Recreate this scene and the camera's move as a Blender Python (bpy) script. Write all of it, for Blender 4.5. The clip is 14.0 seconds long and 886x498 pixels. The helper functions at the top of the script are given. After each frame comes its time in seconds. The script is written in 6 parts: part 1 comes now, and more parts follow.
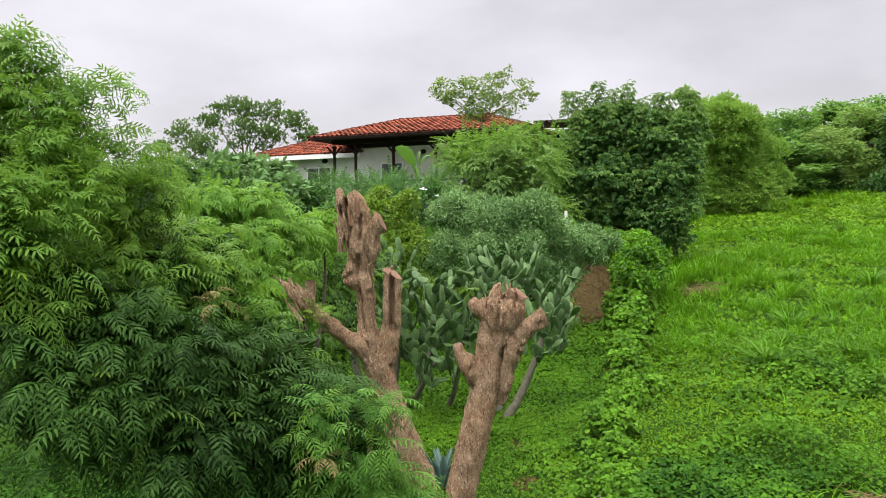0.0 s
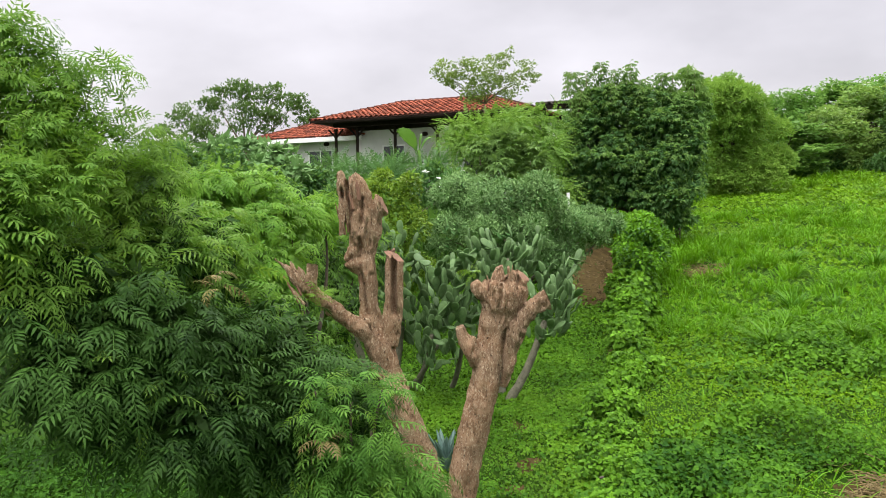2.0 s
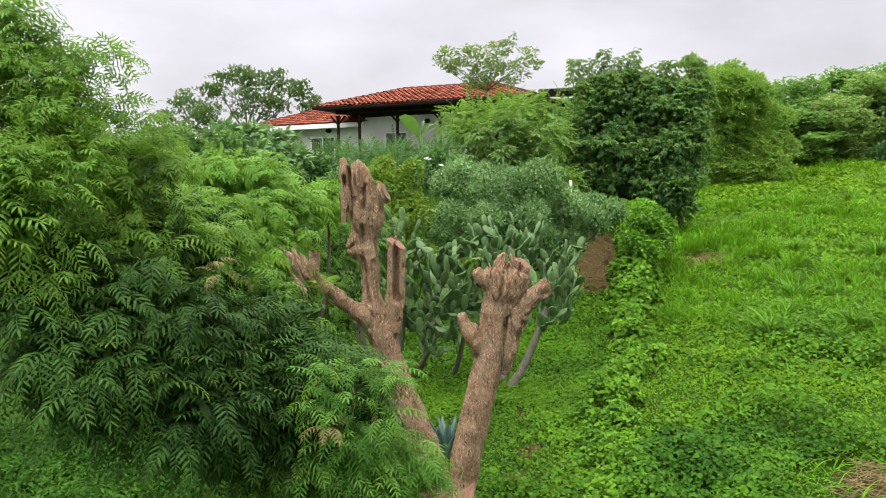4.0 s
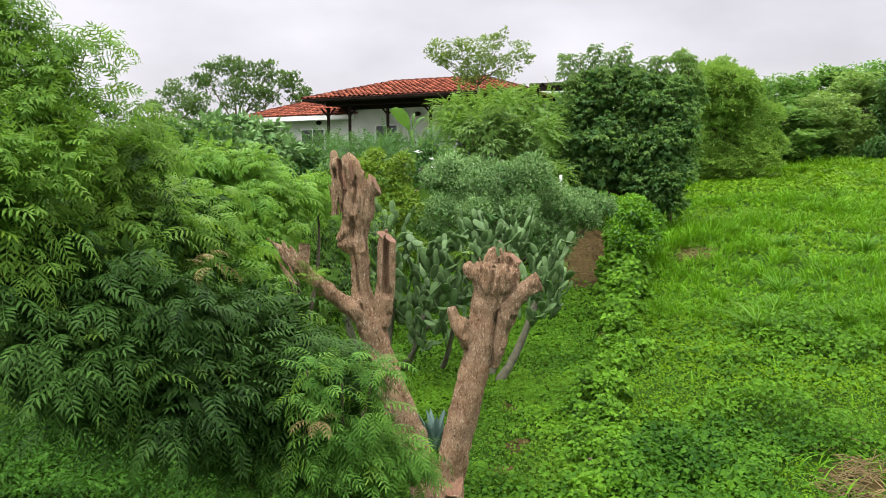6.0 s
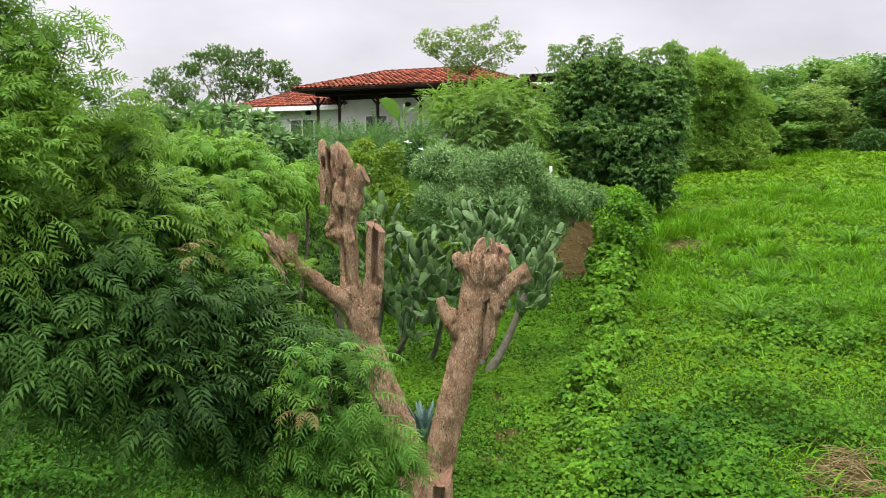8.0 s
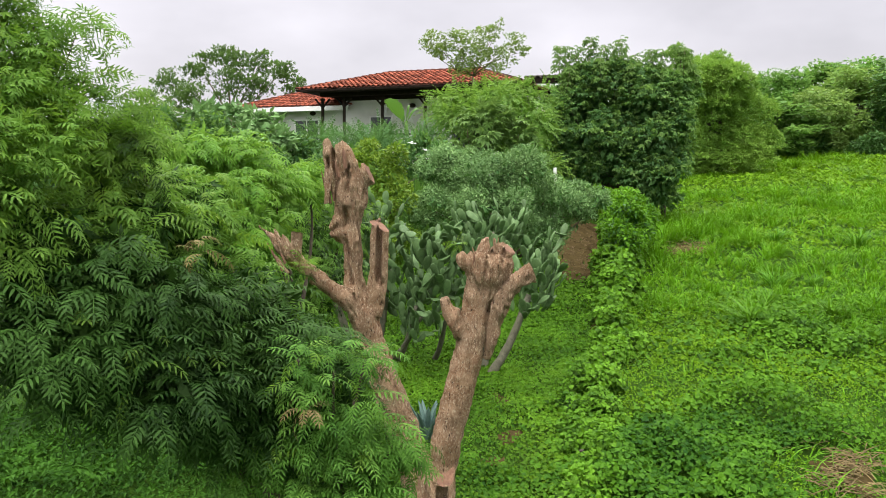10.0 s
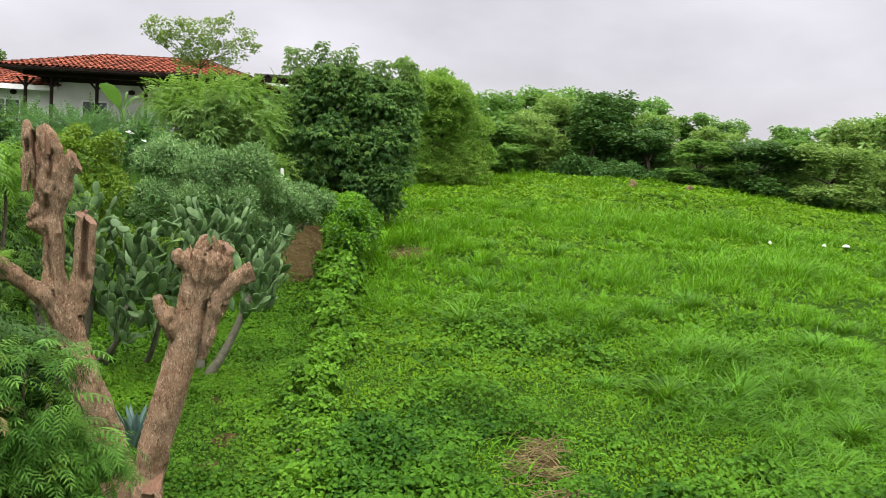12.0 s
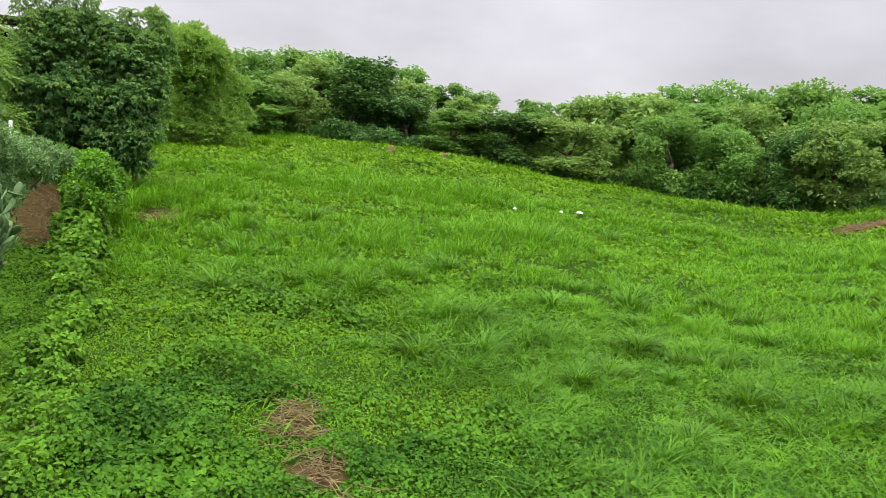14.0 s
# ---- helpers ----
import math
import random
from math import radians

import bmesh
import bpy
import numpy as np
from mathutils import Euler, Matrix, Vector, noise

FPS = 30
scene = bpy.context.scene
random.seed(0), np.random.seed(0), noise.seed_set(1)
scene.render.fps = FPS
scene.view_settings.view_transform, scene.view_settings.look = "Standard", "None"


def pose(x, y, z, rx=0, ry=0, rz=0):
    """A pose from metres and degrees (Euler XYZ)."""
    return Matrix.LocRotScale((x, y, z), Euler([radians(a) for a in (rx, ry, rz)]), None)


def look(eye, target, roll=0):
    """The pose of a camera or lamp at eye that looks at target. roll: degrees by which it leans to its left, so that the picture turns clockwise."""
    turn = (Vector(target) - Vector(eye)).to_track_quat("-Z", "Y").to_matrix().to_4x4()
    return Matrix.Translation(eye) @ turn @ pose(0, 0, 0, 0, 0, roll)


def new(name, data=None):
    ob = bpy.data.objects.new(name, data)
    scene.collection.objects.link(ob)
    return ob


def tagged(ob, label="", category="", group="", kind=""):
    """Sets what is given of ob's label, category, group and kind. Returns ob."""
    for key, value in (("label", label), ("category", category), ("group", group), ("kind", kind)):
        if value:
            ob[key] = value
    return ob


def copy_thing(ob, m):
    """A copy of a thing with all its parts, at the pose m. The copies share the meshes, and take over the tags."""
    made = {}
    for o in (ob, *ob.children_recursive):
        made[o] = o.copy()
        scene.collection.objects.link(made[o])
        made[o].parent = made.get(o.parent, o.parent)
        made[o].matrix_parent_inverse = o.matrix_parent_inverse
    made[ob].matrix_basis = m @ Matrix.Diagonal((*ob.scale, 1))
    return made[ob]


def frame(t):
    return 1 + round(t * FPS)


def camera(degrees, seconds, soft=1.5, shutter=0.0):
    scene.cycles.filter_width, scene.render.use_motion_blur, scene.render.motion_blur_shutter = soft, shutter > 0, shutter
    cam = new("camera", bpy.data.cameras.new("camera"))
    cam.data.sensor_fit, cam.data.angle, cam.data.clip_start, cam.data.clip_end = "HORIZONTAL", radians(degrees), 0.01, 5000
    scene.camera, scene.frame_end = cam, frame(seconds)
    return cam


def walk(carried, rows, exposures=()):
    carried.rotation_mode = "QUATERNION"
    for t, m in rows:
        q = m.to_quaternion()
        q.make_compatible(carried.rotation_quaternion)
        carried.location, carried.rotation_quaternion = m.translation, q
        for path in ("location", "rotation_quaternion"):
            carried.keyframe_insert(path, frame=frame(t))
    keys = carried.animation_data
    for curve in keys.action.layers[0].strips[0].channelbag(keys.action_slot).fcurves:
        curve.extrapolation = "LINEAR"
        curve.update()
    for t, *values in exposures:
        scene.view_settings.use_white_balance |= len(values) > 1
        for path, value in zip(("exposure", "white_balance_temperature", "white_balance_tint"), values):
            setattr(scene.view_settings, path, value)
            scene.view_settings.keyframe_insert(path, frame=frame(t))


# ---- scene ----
cam = camera(56.5, 14.0, soft=0.5)
# seconds, place, heading (right of +y), tilt, lean
PATH = [
    (0.0, -0.000, -0.000, 5.000, 0.00, -2.00, -0.70),
    (0.5, 0.002, 0.000, 5.000, 0.01, -2.16, -0.87),
    (1.0, 0.002, -0.008, 4.998, -0.02, -2.34, -1.07),
    (1.5, 0.005, -0.004, 5.003, -0.12, -2.87, -1.06),
    (2.0, 0.009, 0.024, 4.999, -0.20, -3.21, -1.03),
    (2.5, 0.010, 0.031, 5.002, -0.16, -3.48, -1.09),
    (3.0, 0.008, 0.029, 4.996, -0.22, -3.81, -1.01),
    (5.5, -0.002, 0.015, 5.007, -0.07, -4.31, -0.36),
    (6.0, -0.009, 0.036, 5.006, 0.41, -4.57, -0.27),
    (6.5, -0.013, 0.051, 4.997, 0.87, -4.76, -0.15),
    (7.0, -0.012, 0.077, 4.985, 1.04, -4.77, -0.03),
    (7.5, 0.001, 0.068, 4.988, 1.07, -4.94, 0.02),
    (8.0, -0.000, 0.080, 4.989, 1.11, -5.17, -0.05),
    (10.5, -0.002, 0.070, 4.966, 0.82, -5.02, 0.26),
    (11.0, 0.006, 0.055, 4.969, 4.60, -4.93, 1.10),
    (11.5, 0.018, 0.047, 4.964, 10.68, -4.67, 2.22),
    (12.0, 0.045, -0.026, 4.948, 19.70, -4.22, 3.58),
    (12.5, 0.075, -0.084, 4.931, 27.84, -4.57, 4.82),
    (13.0, 0.084, -0.123, 4.933, 34.02, -4.87, 5.58),
    (13.5, 0.089, -0.175, 4.938, 37.40, -5.08, 5.70),
    (14.0, 0.043, -0.172, 4.940, 36.42, -5.43, 5.18),
]


def aimed(x, y, z, yaw, tilt, lean):
    a, e = radians(yaw), radians(tilt)
    eye = Vector((x, y, z))
    return look(eye, eye + Vector((math.sin(a) * math.cos(e), math.cos(a) * math.cos(e), math.sin(e))), lean)


walk(cam, [(row[0], aimed(*row[1:])) for row in PATH], [(0.0, -0.07), (3.0, 0.02), (8.0, 0.01), (11.0, 0.02), (12.0, -0.08), (14.0, -0.06)])

# ---------------------------------------------------------------- sky and light
SUN_UP, SUN_TURN = 62, 200
world = bpy.data.worlds.new("overcast_sky")
scene.world = world
world.use_nodes = True
wn, wl = world.node_tree.nodes, world.node_tree.links
wn.clear()


def wnode(kind, **values):
    n = wn.new(kind)
    for key, value in values.items():
        n.inputs[key].default_value = value
    return n


sky = wn.new("ShaderNodeTexSky")
sky.sky_type, sky.sun_disc = "NISHITA", False
sky.sun_elevation, sky.sun_rotation = radians(SUN_UP), radians(SUN_TURN)
sky.air_density, sky.dust_density = 1.0, 4.0
coord = wn.new("ShaderNodeTexCoord")
parts = wn.new("ShaderNodeSeparateXYZ")
wl.new(coord.outputs["Generated"], parts.inputs[0])
# cloud deck: grey near the horizon, several times brighter overhead
lift = wn.new("ShaderNodeMapRange")
lift.inputs["From Min"].default_value, lift.inputs["From Max"].default_value = 0.28, 1.0
wl.new(parts.outputs["Z"], lift.inputs["Value"])
deck = wn.new("ShaderNodeMix")
deck.data_type = "RGBA"
deck.inputs["A"].default_value = (0.868, 0.832, 0.888, 1)
deck.inputs["B"].default_value = (5.6, 5.5, 5.4, 1)
wl.new(lift.outputs[0], deck.inputs["Factor"])
stretch = wn.new("ShaderNodeMapping")
stretch.inputs["Scale"].default_value = (1.6, 1.6, 3.5)
stretch.inputs["Location"].default_value = (0.35, 0.2, 0.1)
wl.new(coord.outputs["Generated"], stretch.inputs[0])
cloud = wnode("ShaderNodeTexNoise", Scale=1.5, Detail=5.0, Roughness=0.5)
wl.new(stretch.outputs[0], cloud.inputs["Vector"])
shade = wn.new("ShaderNodeMapRange")
shade.inputs["From Min"].default_value, shade.inputs["From Max"].default_value = 0.3, 0.7
shade.inputs["To Min"].default_value, shade.inputs["To Max"].default_value = 0.74, 1.2
wl.new(cloud.outputs["Fac"], shade.inputs["Value"])
# the cover thins out towards one side of the sky
thin = wn.new("ShaderNodeMapRange")
thin.inputs["From Min"].default_value, thin.inputs["From Max"].default_value = -1.0, 1.0
thin.inputs["To Min"].default_value, thin.inputs["To Max"].default_value = 1.15, 0.84
wl.new(parts.outputs["X"], thin.inputs["Value"])
cover = wn.new("ShaderNodeMath")
cover.operation = "MULTIPLY"
wl.new(shade.outputs[0], cover.inputs[0])
wl.new(thin.outputs[0], cover.inputs[1])
clouds = wn.new("ShaderNodeVectorMath")
clouds.operation = "SCALE"
wl.new(deck.outputs["Result"], clouds.inputs[0])
wl.new(cover.outputs[0], clouds.inputs["Scale"])
back_sky, back_cloud = wnode("ShaderNodeBackground", Strength=0.02), wnode("ShaderNodeBackground", Strength=1.0)
wl.new(sky.outputs[0], back_sky.inputs["Color"])
wl.new(clouds.outputs[0], back_cloud.inputs["Color"])
both = wn.new("ShaderNodeAddShader")
wl.new(back_sky.outputs[0], both.inputs[0])
wl.new(back_cloud.outputs[0], both.inputs[1])
wl.new(both.outputs[0], wn.new("ShaderNodeOutputWorld").inputs["Surface"])

sun = new("sun", bpy.data.lights.new("sun", "SUN"))
sun.data.energy, sun.data.angle, sun.data.color = 1.5, radians(25), (1.0, 0.97, 0.92)
a, e = radians(SUN_TURN), radians(SUN_UP)
sun.matrix_world = look((0, 0, 60), Vector((0, 0, 60)) - Vector((math.sin(a) * math.cos(e), math.cos(a) * math.cos(e), math.sin(e))))

# ---------------------------------------------------------------- materials


def material(name):
    m = bpy.data.materials.new(name)
    m.use_nodes = True
    m.node_tree.nodes.clear()
    return m, m.node_tree.nodes, m.node_tree.links


def mixed(n, l, fac, c1, c2):
    k = n.new("ShaderNodeMix")
    k.data_type = "RGBA"
    for key, c in (("A", c1), ("B", c2)):
        if isinstance(c, tuple):
            k.inputs[key].default_value = (*c, 1)
        else:
            l.new(c, k.inputs[key])
    if isinstance(fac, float):
        k.inputs["Factor"].default_value = fac
    else:
        l.new(fac, k.inputs["Factor"])
    return k.outputs["Result"]


def ramped(n, l, value, lo, hi, to_lo=0.0, to_hi=1.0):
    k = n.new("ShaderNodeMapRange")
    for key, v in zip(("From Min", "From Max", "To Min", "To Max"), (lo, hi, to_lo, to_hi)):
        k.inputs[key].default_value = v
    l.new(value, k.inputs["Value"])
    return k.outputs[0]


def noisy(n, l, scale, detail=3.0, rough=0.55, stretched=None):
    co = n.new("ShaderNodeTexCoord")
    k = n.new("ShaderNodeTexNoise")
    k.inputs["Scale"].default_value, k.inputs["Detail"].default_value, k.inputs["Roughness"].default_value = scale, detail, rough
    if stretched:
        mp = n.new("ShaderNodeMapping")
        mp.inputs["Scale"].default_value = stretched
        l.new(co.outputs["Object"], mp.inputs[0])
        l.new(mp.outputs[0], k.inputs["Vector"])
    else:
        l.new(co.outputs["Object"], k.inputs["Vector"])
    return k.outputs["Fac"]


def leaf_material(name, dark, light, glow=None, through_part=0.3, rough=0.55, patch=1.2, gloss=0.16):
    """Leaves: two greens, mixed leaf by leaf and in drifts, part of the light going through."""
    m, n, l = material(name)
    geo = n.new("ShaderNodeNewGeometry")
    drift = ramped(n, l, noisy(n, l, patch, 2.0), 0.35, 0.65)
    leafwise = mixed(n, l, ramped(n, l, geo.outputs["Random Per Island"], 0, 1, 0.0, 1.0), dark, light)
    area = mixed(n, l, drift, dark, light)
    info = n.new("ShaderNodeObjectInfo")
    tone = n.new("ShaderNodeHueSaturation")
    l.new(mixed(n, l, 0.5, leafwise, area), tone.inputs["Color"])
    l.new(ramped(n, l, info.outputs["Random"], 0, 1, 0.493, 0.507), tone.inputs["Hue"])
    l.new(ramped(n, l, info.outputs["Random"], 0, 1, 0.85, 1.15), tone.inputs["Value"])
    face = n.new("ShaderNodeBsdfPrincipled")
    l.new(tone.outputs[0], face.inputs["Base Color"])
    face.inputs["Roughness"].default_value = rough
    face.inputs["Specular IOR Level"].default_value = gloss
    trans = n.new("ShaderNodeBsdfTranslucent")
    l.new(mixed(n, l, 0.5, tone.outputs[0], glow or tuple(min(1, c * 1.6) for c in light)), trans.inputs["Color"])
    mix = n.new("ShaderNodeMixShader")
    mix.inputs[0].default_value = through_part * 0.8
    l.new(face.outputs[0], mix.inputs[1])
    l.new(trans.outputs[0], mix.inputs[2])
    l.new(mix.outputs[0], n.new("ShaderNodeOutputMaterial").inputs["Surface"])
    return m


def solid_material(name, c1, c2, scale=4.0, rough=0.8, bump=0.3, fine=40.0, stretched=None, c3=None, gloss=0.3, per_object=0.0):
    """A rough surface: two colours in blotches, a third in specks, fine relief."""
    m, n, l = material(name)
    blotch = ramped(n, l, noisy(n, l, scale, 5.0, 0.6, stretched), 0.32, 0.68)
    col = mixed(n, l, blotch, c1, c2)
    grain = noisy(n, l, fine, 6.0, 0.7, stretched)
    col = mixed(n, l, ramped(n, l, grain, 0.5, 0.78), col, c3 or tuple(c * 0.55 for c in c1))
    if per_object:
        info = n.new("ShaderNodeObjectInfo")
        tone = n.new("ShaderNodeHueSaturation")
        l.new(col, tone.inputs["Color"])
        l.new(ramped(n, l, info.outputs["Random"], 0, 1, 1 - per_object, 1 + per_object), tone.inputs["Value"])
        col = tone.outputs[0]
    face = n.new("ShaderNodeBsdfPrincipled")
    l.new(col, face.inputs["Base Color"])
    face.inputs["Roughness"].default_value = rough
    face.inputs["Specular IOR Level"].default_value = gloss
    relief = n.new("ShaderNodeBump")
    relief.inputs["Strength"].default_value = bump
    relief.inputs["Distance"].default_value = 0.02
    l.new(grain, relief.inputs["Height"])
    l.new(relief.outputs[0], face.inputs["Normal"])
    l.new(face.outputs[0], n.new("ShaderNodeOutputMaterial").inputs["Surface"])
    return m


GREEN = {
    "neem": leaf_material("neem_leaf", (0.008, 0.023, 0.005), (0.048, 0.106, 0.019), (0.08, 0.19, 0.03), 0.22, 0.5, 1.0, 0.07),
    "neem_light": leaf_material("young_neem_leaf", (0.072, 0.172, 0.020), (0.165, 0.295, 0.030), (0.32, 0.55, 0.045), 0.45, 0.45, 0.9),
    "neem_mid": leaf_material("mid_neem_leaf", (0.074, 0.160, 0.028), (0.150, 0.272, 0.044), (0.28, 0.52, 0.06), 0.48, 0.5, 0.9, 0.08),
    "dry": leaf_material("dry_leaf", (0.15, 0.13, 0.045), (0.23, 0.18, 0.075), None, 0.25, 0.6),
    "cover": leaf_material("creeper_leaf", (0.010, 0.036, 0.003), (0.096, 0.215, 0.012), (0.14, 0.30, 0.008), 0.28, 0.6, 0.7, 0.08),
    "creeper": leaf_material("near_creeper_leaf", (0.010, 0.044, 0.004), (0.084, 0.194, 0.011), (0.14, 0.30, 0.009), 0.28, 0.6, 0.7, 0.08),
    # leaf colour lowered to stand for the neem tree's shade
    "weed_shaded": leaf_material("shaded_weed_leaf", (0.011, 0.039, 0.005), (0.055, 0.143, 0.015), (0.10, 0.24, 0.012), 0.28, 0.6, 1.2, 0.06),
    "clover": leaf_material("low_weed_leaf", (0.041, 0.104, 0.004), (0.158, 0.328, 0.011), (0.22, 0.40, 0.006), 0.33, 0.6, 0.9, 0.08),
    "floor": leaf_material("garden_weed_leaf", (0.025, 0.076, 0.005), (0.107, 0.238, 0.013), (0.17, 0.34, 0.012), 0.3, 0.6, 0.8, 0.08),
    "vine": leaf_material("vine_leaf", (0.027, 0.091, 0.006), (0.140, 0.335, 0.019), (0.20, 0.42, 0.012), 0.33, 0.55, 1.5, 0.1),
    "grass": leaf_material("grass_blade", (0.039, 0.118, 0.005), (0.140, 0.328, 0.012), (0.22, 0.45, 0.010), 0.33, 0.55, 1.6, 0.1),
    "tuft": leaf_material("tuft_blade", (0.027, 0.090, 0.005), (0.124, 0.298, 0.014), (0.17, 0.38, 0.012), 0.33, 0.5, 0.8, 0.14),
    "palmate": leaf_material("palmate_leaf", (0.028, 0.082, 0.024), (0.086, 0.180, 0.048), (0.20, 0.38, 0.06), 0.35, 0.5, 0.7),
    # lighter copy of the palmate leaf, light put into its colour
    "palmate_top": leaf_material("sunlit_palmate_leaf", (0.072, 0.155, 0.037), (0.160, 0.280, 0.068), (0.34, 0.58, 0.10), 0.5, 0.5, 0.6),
    "feather": leaf_material("feathery_leaf", (0.085, 0.172, 0.030), (0.165, 0.272, 0.048), (0.32, 0.55, 0.06), 0.45, 0.5, 0.5),
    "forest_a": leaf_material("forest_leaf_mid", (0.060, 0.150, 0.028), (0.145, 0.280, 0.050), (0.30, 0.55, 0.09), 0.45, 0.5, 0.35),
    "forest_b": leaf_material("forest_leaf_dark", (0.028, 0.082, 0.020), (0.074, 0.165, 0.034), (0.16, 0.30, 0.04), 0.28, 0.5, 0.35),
    "forest_c": leaf_material("forest_leaf_olive", (0.100, 0.185, 0.042), (0.205, 0.330, 0.074), (0.34, 0.52, 0.09), 0.45, 0.5, 0.35),
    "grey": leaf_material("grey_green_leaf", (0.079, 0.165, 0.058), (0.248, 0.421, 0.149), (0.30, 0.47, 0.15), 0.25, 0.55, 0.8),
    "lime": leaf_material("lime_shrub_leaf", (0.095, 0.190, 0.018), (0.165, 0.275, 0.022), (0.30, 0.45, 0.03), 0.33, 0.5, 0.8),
    "milkweed": leaf_material("milkweed_leaf", (0.085, 0.175, 0.055), (0.165, 0.275, 0.095), (0.22, 0.36, 0.10), 0.25, 0.55, 0.8),
    "fresh": leaf_material("fresh_tree_leaf", (0.112, 0.250, 0.040), (0.240, 0.410, 0.064), (0.38, 0.62, 0.08), 0.48, 0.55, 0.4),
    "sapling": leaf_material("sapling_leaf", (0.029, 0.077, 0.013), (0.106, 0.224, 0.034), (0.22, 0.42, 0.05), 0.35, 0.5, 0.9, 0.06),
    "garden": leaf_material("garden_tree_leaf", (0.060, 0.140, 0.030), (0.135, 0.240, 0.055), (0.28, 0.45, 0.08), 0.35, 0.5, 0.5),
    "airy": leaf_material("airy_tree_leaf", (0.130, 0.220, 0.050), (0.260, 0.360, 0.085), (0.42, 0.60, 0.12), 0.5, 0.5, 0.6),
    "banana": leaf_material("banana_leaf", (0.055, 0.140, 0.024), (0.100, 0.210, 0.036), (0.25, 0.48, 0.05), 0.4, 0.4, 1.5),
}
BARK = solid_material("pale_bark", (0.13, 0.10, 0.062), (0.22, 0.17, 0.105), 5.0, 0.9, 0.8, 30.0, (1, 1, 0.35))
DARK_BARK = solid_material("dark_bark", (0.055, 0.042, 0.032), (0.10, 0.078, 0.058), 5.0, 0.9, 0.6, 30.0, (1, 1, 0.35))


def bark_material():
    """Reddish bark: blotches, pale flecks, dark cracks running along the limb."""
    m, n, l = material("pollarded_bark")
    blotch = ramped(n, l, noisy(n, l, 7.0, 6.0, 0.7), 0.36, 0.64)
    col = mixed(n, l, blotch, (0.270, 0.150, 0.086), (0.500, 0.325, 0.205))
    wide = ramped(n, l, noisy(n, l, 2.2, 3.0, 0.6), 0.42, 0.62, 0.0, 0.55)
    col = mixed(n, l, wide, col, (0.30, 0.215, 0.145))
    fleck = noisy(n, l, 48.0, 5.0, 0.8, (1, 1, 0.6))
    col = mixed(n, l, ramped(n, l, fleck, 0.53, 0.62), col, (0.68, 0.54, 0.38))
    crack = noisy(n, l, 34.0, 6.0, 0.8, (1.3, 1.3, 0.48))
    col = mixed(n, l, ramped(n, l, crack, 0.445, 0.37), col, (0.045, 0.026, 0.017))
    face = n.new("ShaderNodeBsdfPrincipled")
    l.new(col, face.inputs["Base Color"])
    face.inputs["Roughness"].default_value = 0.95
    face.inputs["Specular IOR Level"].default_value = 0.1
    high = n.new("ShaderNodeMath")
    l.new(crack, high.inputs[0])
    l.new(fleck, high.inputs[1])
    relief = n.new("ShaderNodeBump")
    relief.inputs["Strength"].default_value, relief.inputs["Distance"].default_value = 1.0, 0.045
    l.new(high.outputs[0], relief.inputs["Height"])
    l.new(relief.outputs[0], face.inputs["Normal"])
    l.new(face.outputs[0], n.new("ShaderNodeOutputMaterial").inputs["Surface"])
    return m


STUMP = bark_material()
CUT = solid_material("cut_wood", (0.14, 0.070, 0.045), (0.26, 0.145, 0.092), 8.0, 0.85, 0.5, 50.0, (3, 3, 0.4))
SOIL = solid_material("soil", (0.044, 0.032, 0.013), (0.088, 0.064, 0.027), 3.0, 1.0, 0.8, 25.0, None, (0.04, 0.03, 0.02), 0.0)
CLOD = solid_material("earth_clod", (0.085, 0.060, 0.032), (0.150, 0.110, 0.062), 9.0, 1.0, 0.5, 30.0, None, None, 0.0)
TURF = solid_material("weedy_ground", (0.016, 0.040, 0.006), (0.030, 0.068, 0.008), 0.9, 1.0, 0.8, 14.0, None, (0.035, 0.040, 0.014), 0.0)
PAD = solid_material("cactus_pad", (0.052, 0.108, 0.034), (0.110, 0.185, 0.064), 3.0, 0.6, 0.25, 60.0, None, (0.11, 0.17, 0.08), 0.25, 0.3)
PAD_OLD = solid_material("woody_cactus_stem", (0.10, 0.095, 0.065), (0.19, 0.18, 0.13), 6.0, 0.9, 0.6, 30.0)
AGAVE = solid_material("agave_leaf", (0.062, 0.118, 0.100), (0.105, 0.170, 0.145), 5.0, 0.5, 0.15, 40.0)
TILE = solid_material("clay_tile", (0.115, 0.030, 0.019), (0.25, 0.072, 0.040), 5.0, 0.9, 0.4, 20.0, None, (0.10, 0.03, 0.02), 0.1, 0.5)
TILE_BED = solid_material("tile_bed", (0.06, 0.022, 0.016), (0.10, 0.035, 0.024), 5.0, 0.95, 0.4, 20.0)
TILE_OLD = solid_material("weathered_tile", (0.075, 0.060, 0.055), (0.14, 0.11, 0.10), 5.0, 0.9, 0.4, 20.0, None, None, 0.2, 0.2)
PLASTER = solid_material("white_plaster", (0.58, 0.58, 0.56), (0.70, 0.70, 0.68), 1.5, 0.9, 0.1, 60.0, None, (0.6, 0.6, 0.57))
DARK_WOOD = solid_material("dark_stained_wood", (0.012, 0.009, 0.007), (0.026, 0.018, 0.014), 4.0, 0.85, 0.3, 30.0, (1, 1, 0.2), None, 0.06)
WHITE = solid_material("white_paint", (0.74, 0.74, 0.73), (0.82, 0.82, 0.81), 3.0, 0.6, 0.1, 50.0, None, (0.6, 0.6, 0.58))
STRAW = solid_material("dry_straw", (0.070, 0.050, 0.022), (0.26, 0.192, 0.088), 6.0, 0.9, 0.3, 30.0)
